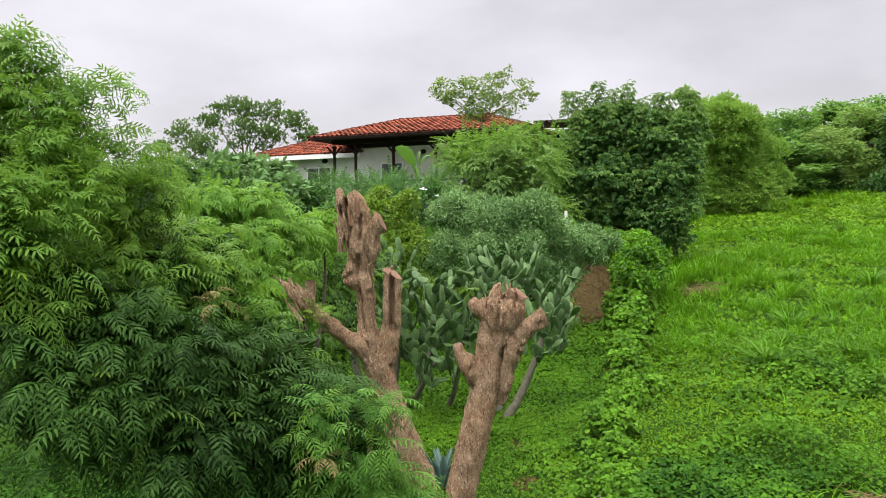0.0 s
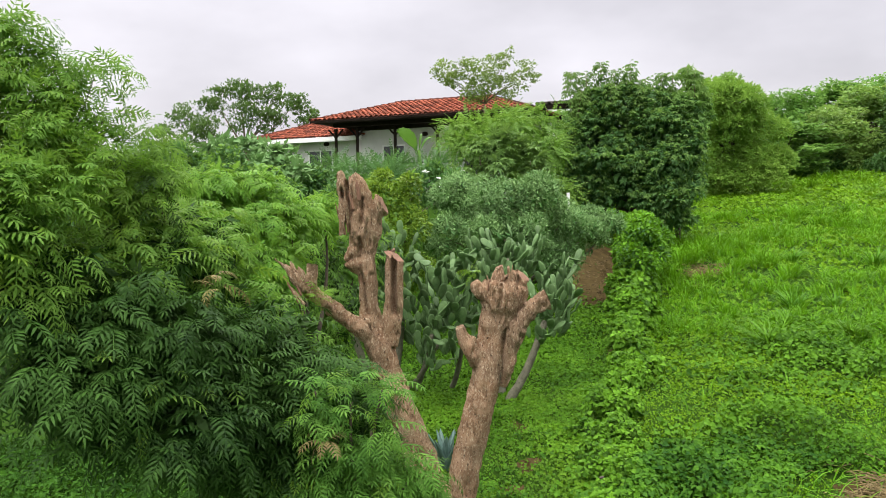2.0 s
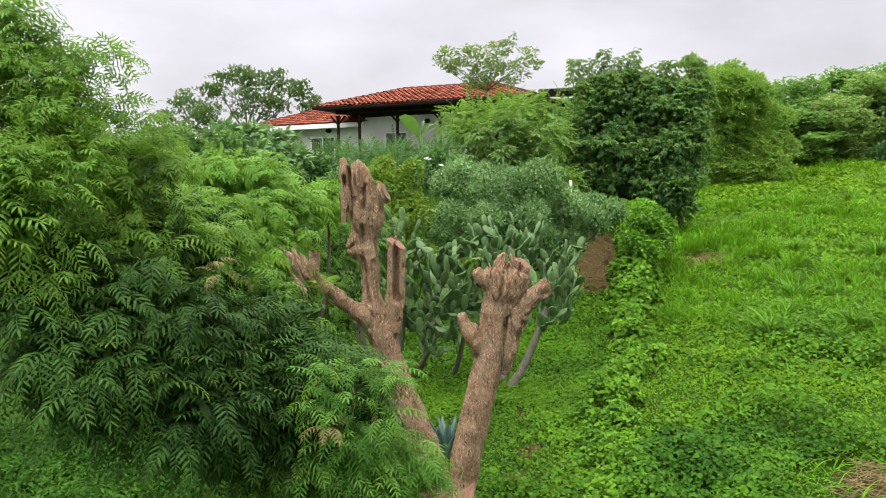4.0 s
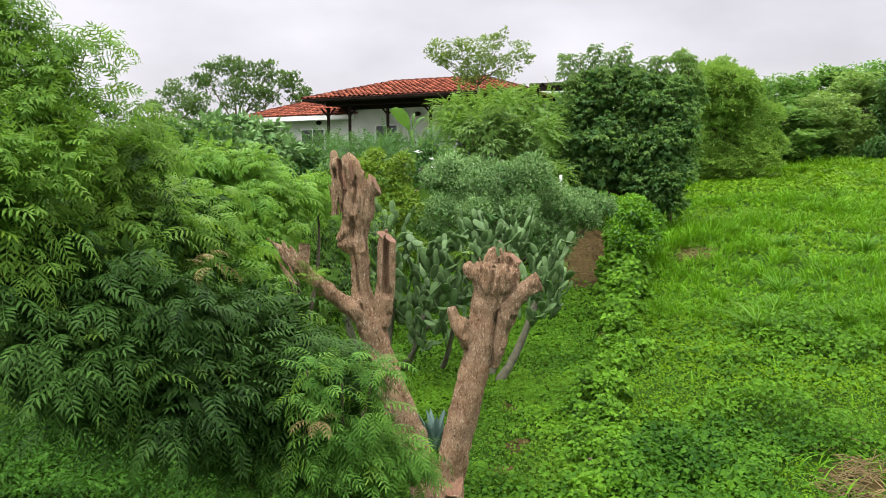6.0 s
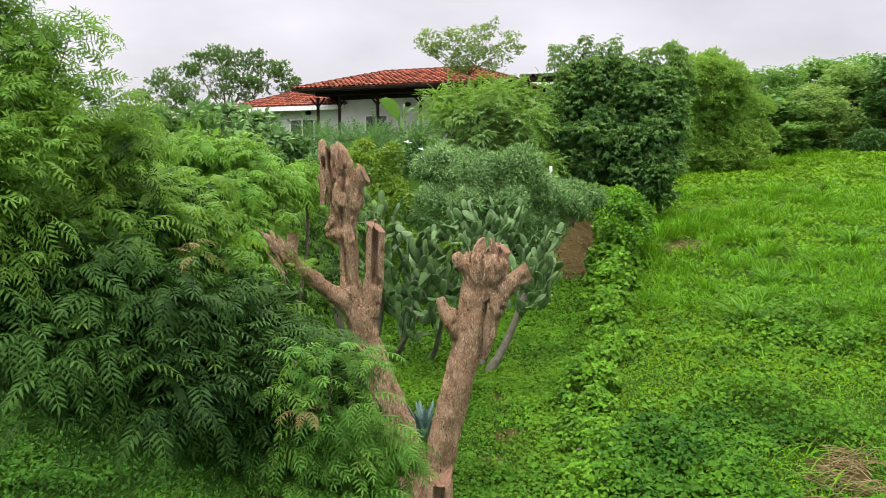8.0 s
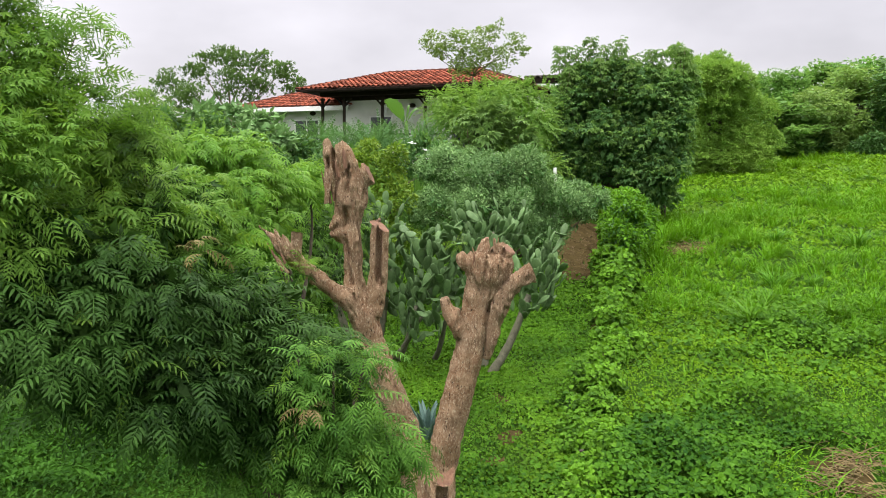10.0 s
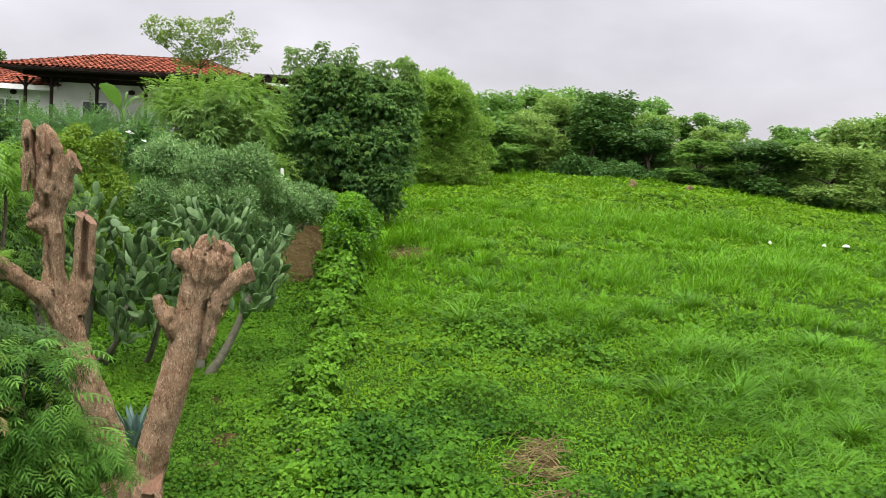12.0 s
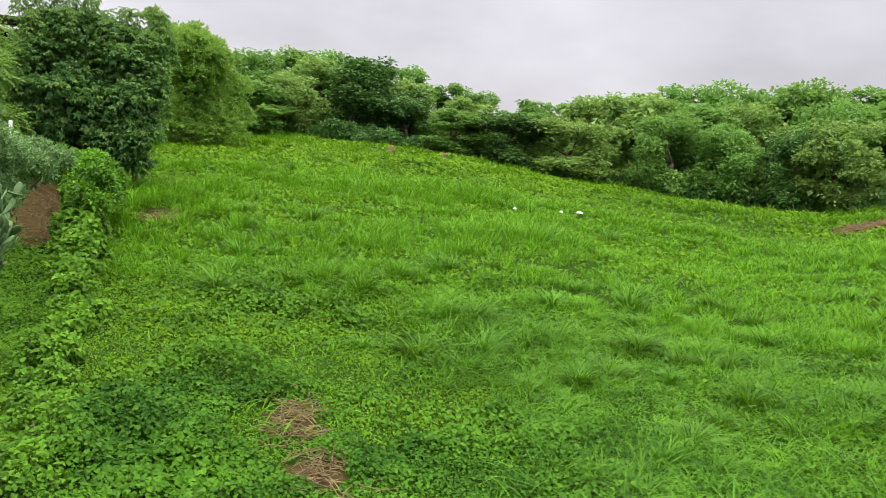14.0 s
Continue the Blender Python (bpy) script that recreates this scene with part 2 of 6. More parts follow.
PETAL = solid_material("white_petal", (0.72, 0.72, 0.68), (0.82, 0.82, 0.78), 8.0, 0.6, 0.1, 40.0)
RAG = solid_material("white_plastic", (0.72, 0.73, 0.75), (0.85, 0.85, 0.86), 4.0, 0.5, 0.3, 20.0, None, (0.6, 0.6, 0.62))


def glass_material():
    m, n, l = material("window_glass")
    face = n.new("ShaderNodeBsdfPrincipled")
    face.inputs["Base Color"].default_value = (0.02, 0.025, 0.028, 1)
    face.inputs["Roughness"].default_value = 0.06
    l.new(face.outputs[0], n.new("ShaderNodeOutputMaterial").inputs["Surface"])
    return m


GLASS = glass_material()

# ---------------------------------------------------------------- mesh helpers


def rng_of(seed):
    return np.random.default_rng(seed)


def raw_mesh(name, verts, tris, mat, smooth=False):
    """A mesh out of arrays of points and triangles."""
    me = bpy.data.meshes.new(name)
    verts, tris = np.asarray(verts, dtype=np.float32), np.asarray(tris, dtype=np.int32)
    me.vertices.add(len(verts))
    me.vertices.foreach_set("co", verts.ravel())
    me.loops.add(tris.size)
    me.loops.foreach_set("vertex_index", tris.ravel())
    me.polygons.add(len(tris))
    me.polygons.foreach_set("loop_start", np.arange(len(tris), dtype=np.int32) * 3)
    me.polygons.foreach_set("use_smooth", np.full(len(tris), smooth))
    me.update(calc_edges=True)
    me.materials.append(mat)
    return me


def thing(name, base, label, category, group="", kind=""):
    ob = new(name)
    ob.location = base
    ob.empty_display_size = 0.2
    return tagged(ob, label, category, group, kind)


def child(name, me, parent, label="", at=None):
    """Links a mesh as one part under its thing; at: its pose in the parent's space."""
    ob = new(name, me)
    ob.parent = parent
    if at is not None:
        ob.matrix_basis = at
    return tagged(ob, label)


def part(name, bm, mat, parent, label="", at=None, smooth=False):
    me = bpy.data.meshes.new(name)
    bmesh.ops.recalc_face_normals(bm, faces=bm.faces)
    for f in bm.faces:
        f.smooth = smooth
    bm.to_mesh(me)
    bm.free()
    me.materials.append(mat)
    return child(name, me, parent, label, at)


def box(bm, x0, y0, z0, x1, y1, z1, bevel=0.0):
    r = bmesh.ops.create_cube(bm, size=1)
    for v in r["verts"]:
        v.co = Vector(((x0 + x1) / 2 + v.co.x * (x1 - x0), (y0 + y1) / 2 + v.co.y * (y1 - y0), (z0 + z1) / 2 + v.co.z * (z1 - z0)))
    if bevel:
        edges = list({ed for v in r["verts"] for ed in v.link_edges})
        bmesh.ops.bevel(bm, geom=edges, offset=bevel, segments=1, affect="EDGES")
    return bm


def joined(chunks):
    """Puts several (points, triangles) together."""
    vs, fs, k = [], [], 0
    for v, f in chunks:
        vs.append(v)
        fs.append(f + k)
        k += len(v)
    return np.concatenate(vs), np.concatenate(fs)


def tube(points, radii, sides=8, wobble=0.0, seed=0):
    """A tapering limb through points, closed at both ends."""
    pts, rad = np.asarray(points, float), np.asarray(radii, float)
    rg = rng_of(seed)
    n = len(pts)
    tang = np.gradient(pts, axis=0)
    tang /= np.linalg.norm(tang, axis=1, keepdims=True) + 1e-9
    ref = np.array([1.0, 0, 0]) if abs(tang[0][0]) < 0.8 else np.array([0, 1.0, 0])
    ang = np.arange(sides) * 2 * np.pi / sides
    rings = []
    for i in range(n):
        a1 = np.cross(tang[i], ref)
        a1 /= np.linalg.norm(a1)
        b1 = np.cross(tang[i], a1)
        rr = rad[i] * (1 + wobble * rg.normal(size=sides))
        rings.append(pts[i] + (np.cos(ang) * rr)[:, None] * a1 + (np.sin(ang) * rr)[:, None] * b1)
    v = np.concatenate(rings + [pts[:1], pts[-1:]])
    i, j = np.meshgrid(np.arange(n - 1), np.arange(sides), indexing="ij")
    p, q = i * sides + j, i * sides + (j + 1) % sides
    f = [np.stack([p, q, q + sides], -1).reshape(-1, 3), np.stack([p, q + sides, p + sides], -1).reshape(-1, 3)]
    s = np.arange(sides)
    f.append(np.stack([np.full(sides, n * sides), (s + 1) % sides, s], -1))
    top = (n - 1) * sides
    f.append(np.stack([np.full(sides, n * sides + 1), top + s, top + (s + 1) % sides], -1))
    return v, np.concatenate(f)


def unit(v):
    return v / (np.linalg.norm(v, axis=-1, keepdims=True) + 1e-9)


def scatter(template, pos, axis, up, size):
    """Copies of a small shape: its x along axis, its z towards up."""
    tv, tf = template
    x = unit(axis)
    y = unit(np.cross(up, x))
    z = np.cross(x, y)
    size = np.broadcast_to(np.asarray(size, float), (len(pos),))[:, None, None]
    v = pos[:, None] + size * (tv[None, :, 0:1] * x[:, None] + tv[None, :, 1:2] * y[:, None] + tv[None, :, 2:3] * z[:, None])
    f = tf[None] + (np.arange(len(pos)) * len(tv))[:, None, None]
    return v.reshape(-1, 3), f.reshape(-1, 3)


def leaf_shape(width, curl=0.12, fold=0.1):
    """A leaf of length 1 along x: folded at the midrib, tip bent down."""
    w = width / 2
    v = np.array([(0, 0, 0), (0.4, w, fold * width), (1, 0, -curl), (0.4, -w, fold * width), (0.45, 0, 0.02)], float)
    return v, np.array([(0, 4, 1), (1, 4, 2), (0, 3, 4), (3, 2, 4)])


def small_leaf(width, curl=0.1):
    w = width / 2
    v = np.array([(0, 0, 0), (0.45, w, 0.03), (1, 0, -curl), (0.45, -w, 0.03)], float)
    return v, np.array([(0, 2, 1), (0, 3, 2)])



def pinnate(pairs, length, width, droop=0.35, sweep=50, hang=0.35):
    """A feather leaf of length 1: a midrib with pairs of leaflets, bending down."""
    s = np.linspace(0.18, 0.98, pairs)
    chunks = []

    def rib(q):
        return np.stack([q * (1 - 0.25 * droop * q), 0 * q, -droop * q * q], -1)

    k = np.linspace(0, 1, 4)
    c = rib(k)
    v = np.concatenate([c + [0, 0.008, 0], c - [0, 0.008, 0]])
    f = []
    for i in range(3):
        f += [(i, i + 1, i + 5), (i, i + 5, i + 4)]
    chunks.append((v, np.array(f)))
    lv = small_leaf(width, 0.12)
    taper = length * (1.0 - 0.45 * np.abs(s - 0.5) * 1.6)
    for side in (1, -1):
        ang = np.radians(sweep - 18 * s)
        d = np.stack([np.cos(ang), side * np.sin(ang), -hang * np.ones_like(s)], -1)
        up = np.stack([0.2 * np.ones_like(s), -0.35 * side * np.ones_like(s), np.ones_like(s)], -1)
        chunks.append(scatter(lv, rib(s), d, up, taper))
    chunks.append(scatter(lv, rib(np.array([1.0])), np.array([[1.0, 0, -0.5]]), np.array([[0, 0, 1.0]]), np.array([length * 0.8])))
    return joined(chunks)


def sickle(width, curl=0.15):
    """A narrow leaflet of length 1, bowed to one side and down at its tip."""
    w = width / 2
    v = np.array([(0, 0, 0), (0.3, w, 0.02), (0.68, w * 0.62 - 0.03, -0.3 * curl), (1, -0.10, -curl), (0.62, -w * 0.75 - 0.04, -0.3 * curl), (0.28, -w * 0.9, 0.02)], float)
    return v, np.array([(0, 5, 1), (1, 5, 4), (1, 4, 2), (2, 4, 3)])


def hanging_leaf(pairs, length, width, bow):
    """A feather leaf of length 1 that arches out and down through bow radians, its leaflets hanging like a comb."""
    s = np.linspace(0.16, 0.97, pairs)
    a0 = 0.3

    def rib(q):
        a = a0 - bow * q
        if abs(bow) < 1e-3:
            return np.stack([q, 0 * q, 0 * q], -1)
        return np.stack([(np.sin(a0) - np.sin(a)) / bow, 0 * q, (np.cos(a) - np.cos(a0)) / bow], -1)

    k = np.linspace(0, 1, 5)
    c = rib(k)
    v = np.concatenate([c + [0, 0.007, 0], c - [0, 0.007, 0]])
    f = []
    for i in range(4):
        f += [(i, i + 1, i + 6), (i, i + 6, i + 5)]
    chunks = [(v, np.array(f))]
    a = a0 - bow * s
    along = np.stack([np.cos(a), 0 * s, np.sin(a)], -1)
    taper = length * (1.0 - 0.55 * np.abs(s - 0.45))
    for side in (1, -1):
        d = along * 0.52 + np.array([0, side * 0.85, -0.18])
        up = np.stack([-np.sin(a), -0.25 * side * np.ones_like(s), np.cos(a)], -1)
        lv, lf = sickle(width)
        chunks.append(scatter((lv * [1, side, 1], lf), rib(s), d, up, taper))
    chunks.append(scatter(sickle(width), rib(np.array([1.0])), along[-1:] + [[0, 0, -0.25]], np.array([[0.3, 0, 1.0]]), np.array([length * 0.8])))
    return joined(chunks)


def heart_leaf(width=0.95, curl=0.2):
    """A broad leaf of length 1, folded along its midrib, tip bent down."""
    w = width / 2
    v = np.array([(0, 0, 0), (0.18, w * 0.9, 0.10), (0.55, w * 0.8, 0.06), (1, 0, -curl), (0.55, -w * 0.8, 0.06), (0.18, -w * 0.9, 0.10), (0.4, 0, -0.02)], float)
    return v, np.array([(0, 6, 1), (1, 6, 2), (2, 6, 3), (6, 4, 3), (6, 5, 4), (6, 0, 5)])


def broad_leaf(width=0.9, curl=0.2):
    """As heart_leaf, with fewer faces, for leaves further off."""
    w = width / 2
    v = np.array([(0, 0, 0), (0.35, w, 0.10), (1, 0, -curl), (0.35, -w, 0.10)], float)
    return v, np.array([(0, 2, 1), (0, 3, 2)])


def palmate(count, length, width, droop=0.4):
    """A hand-shaped leaf: leaflets spreading from one point."""
    ang = np.radians(np.linspace(-125, 125, count))
    d = np.stack([np.cos(ang), np.sin(ang), -droop * np.ones(count)], -1)
    size = length * (0.65 + 0.35 * np.cos(ang * 0.7))
    return scatter(small_leaf(width, 0.25), np.zeros((count, 3)) + [0.25, 0, 0], d, np.tile([0, 0, 1.0], (count, 1)), size)


def blade(segs=3, width=0.03, bend=0.5):
    """A grass blade of length 1 that bows over."""
    q = np.linspace(0, 1, segs + 1)
    x, z = bend * q ** 2, q * (1 - 0.45 * bend * q)
    w = width * (1 - q ** 1.5)
    v = []
    for i in range(segs):
        v += [(x[i], w[i] / 2, z[i]), (x[i], -w[i] / 2, z[i])]
    v.append((x[-1], 0, z[-1]))
    f = []
    for i in range(segs - 1):
        f += [(2 * i, 2 * i + 1, 2 * i + 3), (2 * i, 2 * i + 3, 2 * i + 2)]
    f.append((2 * segs - 2, 2 * segs - 1, 2 * segs))
    return np.array(v, float), np.array(f)


def on_lobes(rg, lobes, count, inner=0.55, lower=0.6, outer=1.08):
    """Points near the skins of overlapping lumps (x, y, z, radius, flatness), and the way outward."""
    lob = np.asarray(lobes, float)
    w = lob[:, 3] ** 2
    pick = rg.choice(len(lob), count, p=w / w.sum())
    d = unit(rg.normal(size=(count, 3)))
    under = (d[:, 2] < 0) & (rg.random(count) > lower)
    d[under, 2] *= -1
    rad = lob[pick, 3] * (inner + (outer - inner) * rg.random(count) ** 0.6)
    pos = lob[pick, :3] + d * rad[:, None] * np.stack([np.ones(count), np.ones(count), lob[pick, 4]], -1)
    return pos, d


def foliage(rg, lobes, count, template, size, droop=0.3, spread=0.6, inner=0.55, lower=0.6, flat=0.8, jitter=0.25, outer=1.08):
    pos, d = on_lobes(rg, lobes, count, inner, lower, outer)
    axis = unit(d + spread * rg.normal(size=(count, 3)) + [0, 0, -droop])
    up = unit(d * 0.5 + [0, 0, flat] + 0.35 * rg.normal(size=(count, 3)))
    return scatter(template, pos, axis, up, size * (1 + jitter * rg.normal(size=count)).clip(0.5, 1.7))


def hanging(rg, lobes, count, template, size, leaves=8, inner=0.7, lower=0.7, rise=0.1, wild=0.25):
    """Twig tips on the lumps' skins, each with leaves that go out level on all sides and arch down."""
    pos, d = on_lobes(rg, lobes, count, inner, lower)
    base = np.repeat(pos, leaves, 0)
    out = np.repeat(d * [1, 1, 0.2], leaves, 0)
    n = count * leaves
    turn = np.repeat(rg.uniform(0, 2 * np.pi, count), leaves) + np.tile(np.arange(leaves), count) * 2 * np.pi / leaves + 0.3 * rg.normal(size=n)
    ring = np.stack([np.cos(turn), np.sin(turn), 0 * turn], -1)
    axis = unit(ring + 0.75 * out + np.stack([0 * turn, 0 * turn, rise + wild * rg.normal(size=n)], -1))
    up = unit(np.array([0, 0, 1.0]) + wild * rg.normal(size=(n, 3)))
    at = base + np.stack([0 * turn, 0 * turn, rg.uniform(-0.4, 0.1, n) * size], -1)
    big = size * rg.uniform(0.7, 1.2, n)
    if not isinstance(template, list):
        template = [template]
    which = rg.integers(len(template), size=n)
    return joined([scatter(tp, at[which == i], axis[which == i], up[which == i], big[which == i]) for i, tp in enumerate(template)])


def limbs_to(rg, base, fork, lobes, r0, r1=0.02, sides=6):
    """Limbs from a fork to the lumps' middles."""
    out = []
    fork = np.asarray(fork, float)
    for i, lob in enumerate(lobes):
        end = np.asarray(lob[:3], float)
        mid = fork * 0.5 + end * 0.5 + rg.normal(size=3) * 0.08 * np.linalg.norm(end - fork) + [0, 0, -0.06 * np.linalg.norm(end - fork)]
        q = np.linspace(0, 1, 6)[:, None]
        pts = (1 - q) ** 2 * fork + 2 * q * (1 - q) * mid + q ** 2 * end
        out.append(tube(pts, np.linspace(r0, r1, 6), sides, 0.08, i))
    return out


# smooth value noise on the plan, from 0 to 1
def plan_noise(x, y, scale, seed=0):
    x, y = np.asarray(x, float) / scale + 31.7 * seed, np.asarray(y, float) / scale + 17.3 * seed
    ix, iy = np.floor(x).astype(np.int64), np.floor(y).astype(np.int64)
    fx, fy = x - ix, y - iy
    fx, fy = fx * fx * (3 - 2 * fx), fy * fy * (3 - 2 * fy)

    def h(i, j):
        k = (i * 374761393 + j * 668265263 + seed * 974711) & 0x7FFFFFFF
        k = ((k ^ (k >> 13)) * 1274126177) & 0x7FFFFFFF
        return ((k ^ (k >> 16)) & 0xFFFF) / 65535.0

    return (h(ix, iy) * (1 - fx) + h(ix + 1, iy) * fx) * (1 - fy) + (h(ix, iy + 1) * (1 - fx) + h(ix + 1, iy + 1) * fx) * fy


def ease(v, lo, hi):
    q = np.clip((np.asarray(v, float) - lo) / (hi - lo), 0, 1)
    return q * q * (3 - 2 * q)


def ground_z(x, y):
    """Height of the hillside: it climbs away from the viewer to a crest, higher under the house."""
    x, y = np.asarray(x, float), np.asarray(y, float)
    r, az = np.hypot(x, y), np.degrees(np.arctan2(x, y))
    rise = 0.019 - 0.036 * ease(az, 30, 60) + 0.022 * ease(az, 60, 67) - 0.014 * ease(-az, 60, 140)
    z = 0.85 + (rise * 56 + 4.15) * (np.clip(r, 6.5, 56) - 12) / 44
    z = z + (0.2 - z) * (1 - ease(r, 0.5, 6.0))
    z = z + 1.5 * ease(r, 19, 34) * (1 - ease(az, 6, 13)) * (1 - ease(r, 60, 120)) * (1 - ease(-az, 50, 90))
    bump = plan_noise(x, y, 3.1, 3) * 0.22 + plan_noise(x, y, 7.5, 5) * 0.35 - 0.28
    z = z + 0.12 * (np.clip(r, 62, 110) - 62) * (1 - ease(-az, 50, 90))
    bump = bump + 0.42 * (plan_noise(x, y, 5.5, 23) - 0.5) * ease(r, 24, 34) * (1 - ease(r, 55, 65))
    return z + bump * ease(r, 9, 16) * (1 - ease(r, 70, 110))

# ---------------------------------------------------------------- ground


def make_ground():
    ang = np.radians(np.arange(0, 360, 1.25))
    rad = np.concatenate([[0.0], np.arange(0.5, 30, 0.45), np.arange(30, 70, 1.0), np.geomspace(70, 2500, 24)])
    aa, rr = np.meshgrid(ang, rad)
    x, y = rr * np.sin(aa), rr * np.cos(aa)
    v = np.stack([x, y, ground_z(x, y)], -1).reshape(-1, 3)
    n, k = len(rad), len(ang)
    i, j = np.meshgrid(np.arange(n - 1), np.arange(k), indexing="ij")
    p, q = i * k + j, i * k + (j + 1) % k
    f = np.concatenate([np.stack([p, p + k, q + k], -1).reshape(-1, 3), np.stack([p, q + k, q], -1).reshape(-1, 3)])
    ob = new("ground", raw_mesh("ground", v, f, TURF, True))
    return tagged(ob, "sloping ground of soil and low weeds climbing to a crest", "ground", kind="structure")


make_ground()


def patch_sheet(name, cx, cy, rx, ry, turn, label, mat=None, lift=0.03, seed=1, category="soil"):
    """Bare earth with an uneven rim, lying on the slope."""
    rg = rng_of(seed)
    k, rings = 40, 9
    ang = np.arange(k) * 2 * np.pi / k
    rim = 1 + 0.18 * np.sin(3 * ang + seed) + 0.12 * np.sin(5 * ang + 2 * seed) + 0.06 * rg.normal(size=k)
    v = []
    for i in range(rings):
        q = (i + 0.02) / (rings - 1)
        px, py = rx * rim * q * np.cos(ang), ry * rim * q * np.sin(ang)
        c, s = math.cos(turn), math.sin(turn)
        x, y = cx + px * c - py * s, cy + px * s + py * c
        z = ground_z(x, y) + lift * (1 - q ** 6) - 0.02 * q ** 6 + 0.03 * rg.normal(size=k) * (1 - q)
        v.append(np.stack([x, y, z], -1))
    v = np.concatenate(v)
    i, j = np.meshgrid(np.arange(rings - 1), np.arange(k), indexing="ij")
    p, q = i * k + j, i * k + (j + 1) % k
    f = np.concatenate([np.stack([p, p + k, q + k], -1).reshape(-1, 3), np.stack([p, q + k, q], -1).reshape(-1, 3)])
    return tagged(new(name, raw_mesh(name, v, f, mat or SOIL, True)), label, category, kind="structure")


BARE = [(5.05, 26.2, 1.15, 4.2, -0.24), (8.1, 25.8, 0.7, 0.7, 0.0), (3.15, 16.1, 0.16, 0.8, -0.25), (2.42, 13.9, 0.14, 0.9, -0.28), (3.9, 19.2, 0.18, 1.2, -0.28), (5.70, 10.95, 0.34, 0.62, 0.1), (5.3, 9.3, 0.36, 0.5, 0.3), (43.2, 21.4, 2.3, 1.3, -0.4), (1.22, 14.13, 0.16, 0.3, 0.4), (1.21, 12.57, 0.17, 0.32, -0.5), (0.91, 11.69, 0.2, 0.22, 0.2)]
for i, (bx, by, b1, b2, tn) in enumerate(BARE):
    patch_sheet("bare_soil", bx, by, b1, b2, tn, "bare brown stony soil in the weeds", None, 0.12 if bx > 40 else 0.03, i + 2)


def bareness(x, y):
    """1 on the bare patches, 0 off them."""
    out = np.zeros(len(x))
    for bx, by, b1, b2, tn in BARE:
        c, s = math.cos(tn), math.sin(tn)
        u, w = (x - bx) * c + (y - by) * s, -(x - bx) * s + (y - by) * c
        out = np.maximum(out, (0.55 if b1 < 0.25 else 1.0) * (1 - ease(np.hypot(u / b1, w / b2), 0.75, 1.1)))
    return out


def wedge(rg, count, r0, r1, a0, a1):
    """Random places on the plan between two distances and two headings."""
    r = np.sqrt(rg.uniform(r0 * r0, r1 * r1, count))
    a = np.radians(rg.uniform(a0, a1, count))
    return r * np.sin(a), r * np.cos(a), r


HEDGE = [(1.83, 10.2), (2.23, 11.8), (2.83, 13.9), (3.58, 16.5), (4.56, 20.3), (5.65, 25.0), (6.5, 28.6)]
HEDGE_TOP = [0.28, 0.36, 0.46, 0.62, 0.9, 1.35, 1.75]


def hedge_x(y):
    return np.interp(y, [h[1] for h in HEDGE], [h[0] for h in HEDGE])


def leafy_share(x, y, r):
    """How far broad-leaved creeper stands in place of grass."""
    az = np.degrees(np.arctan2(x, y))
    near = 1 - ease(r, 14, 24)
    side = 1 - ease(az, 36, 54)
    n = plan_noise(x, y, 4.0, 11) * 0.65 + plan_noise(x, y, 1.6, 12) * 0.35
    return np.clip(0.25 + 0.72 * near * side + 1.3 * (n - 0.5), 0.12, 0.97)


def broadness(x, y, r):
    """Where the large-leaved creeper heaps up (1) and where fine low weeds lie between (0)."""
    n = plan_noise(x, y, 2.3, 15) * 0.55 + plan_noise(x, y, 0.75, 16) * 0.45
    beside = x - hedge_x(y)
    strip = ease(beside, -0.2, 0.1) * (1 - ease(beside, 1.2, 2.2)) * ease(r, 12, 14)
    return ease(n + 0.26 * (1 - ease(r, 9, 14)) * ease(x - hedge_x(y), -0.3, 0.5) - 0.05 * ease(r, 12, 15), 0.40, 0.60) * (1 - 0.75 * strip)


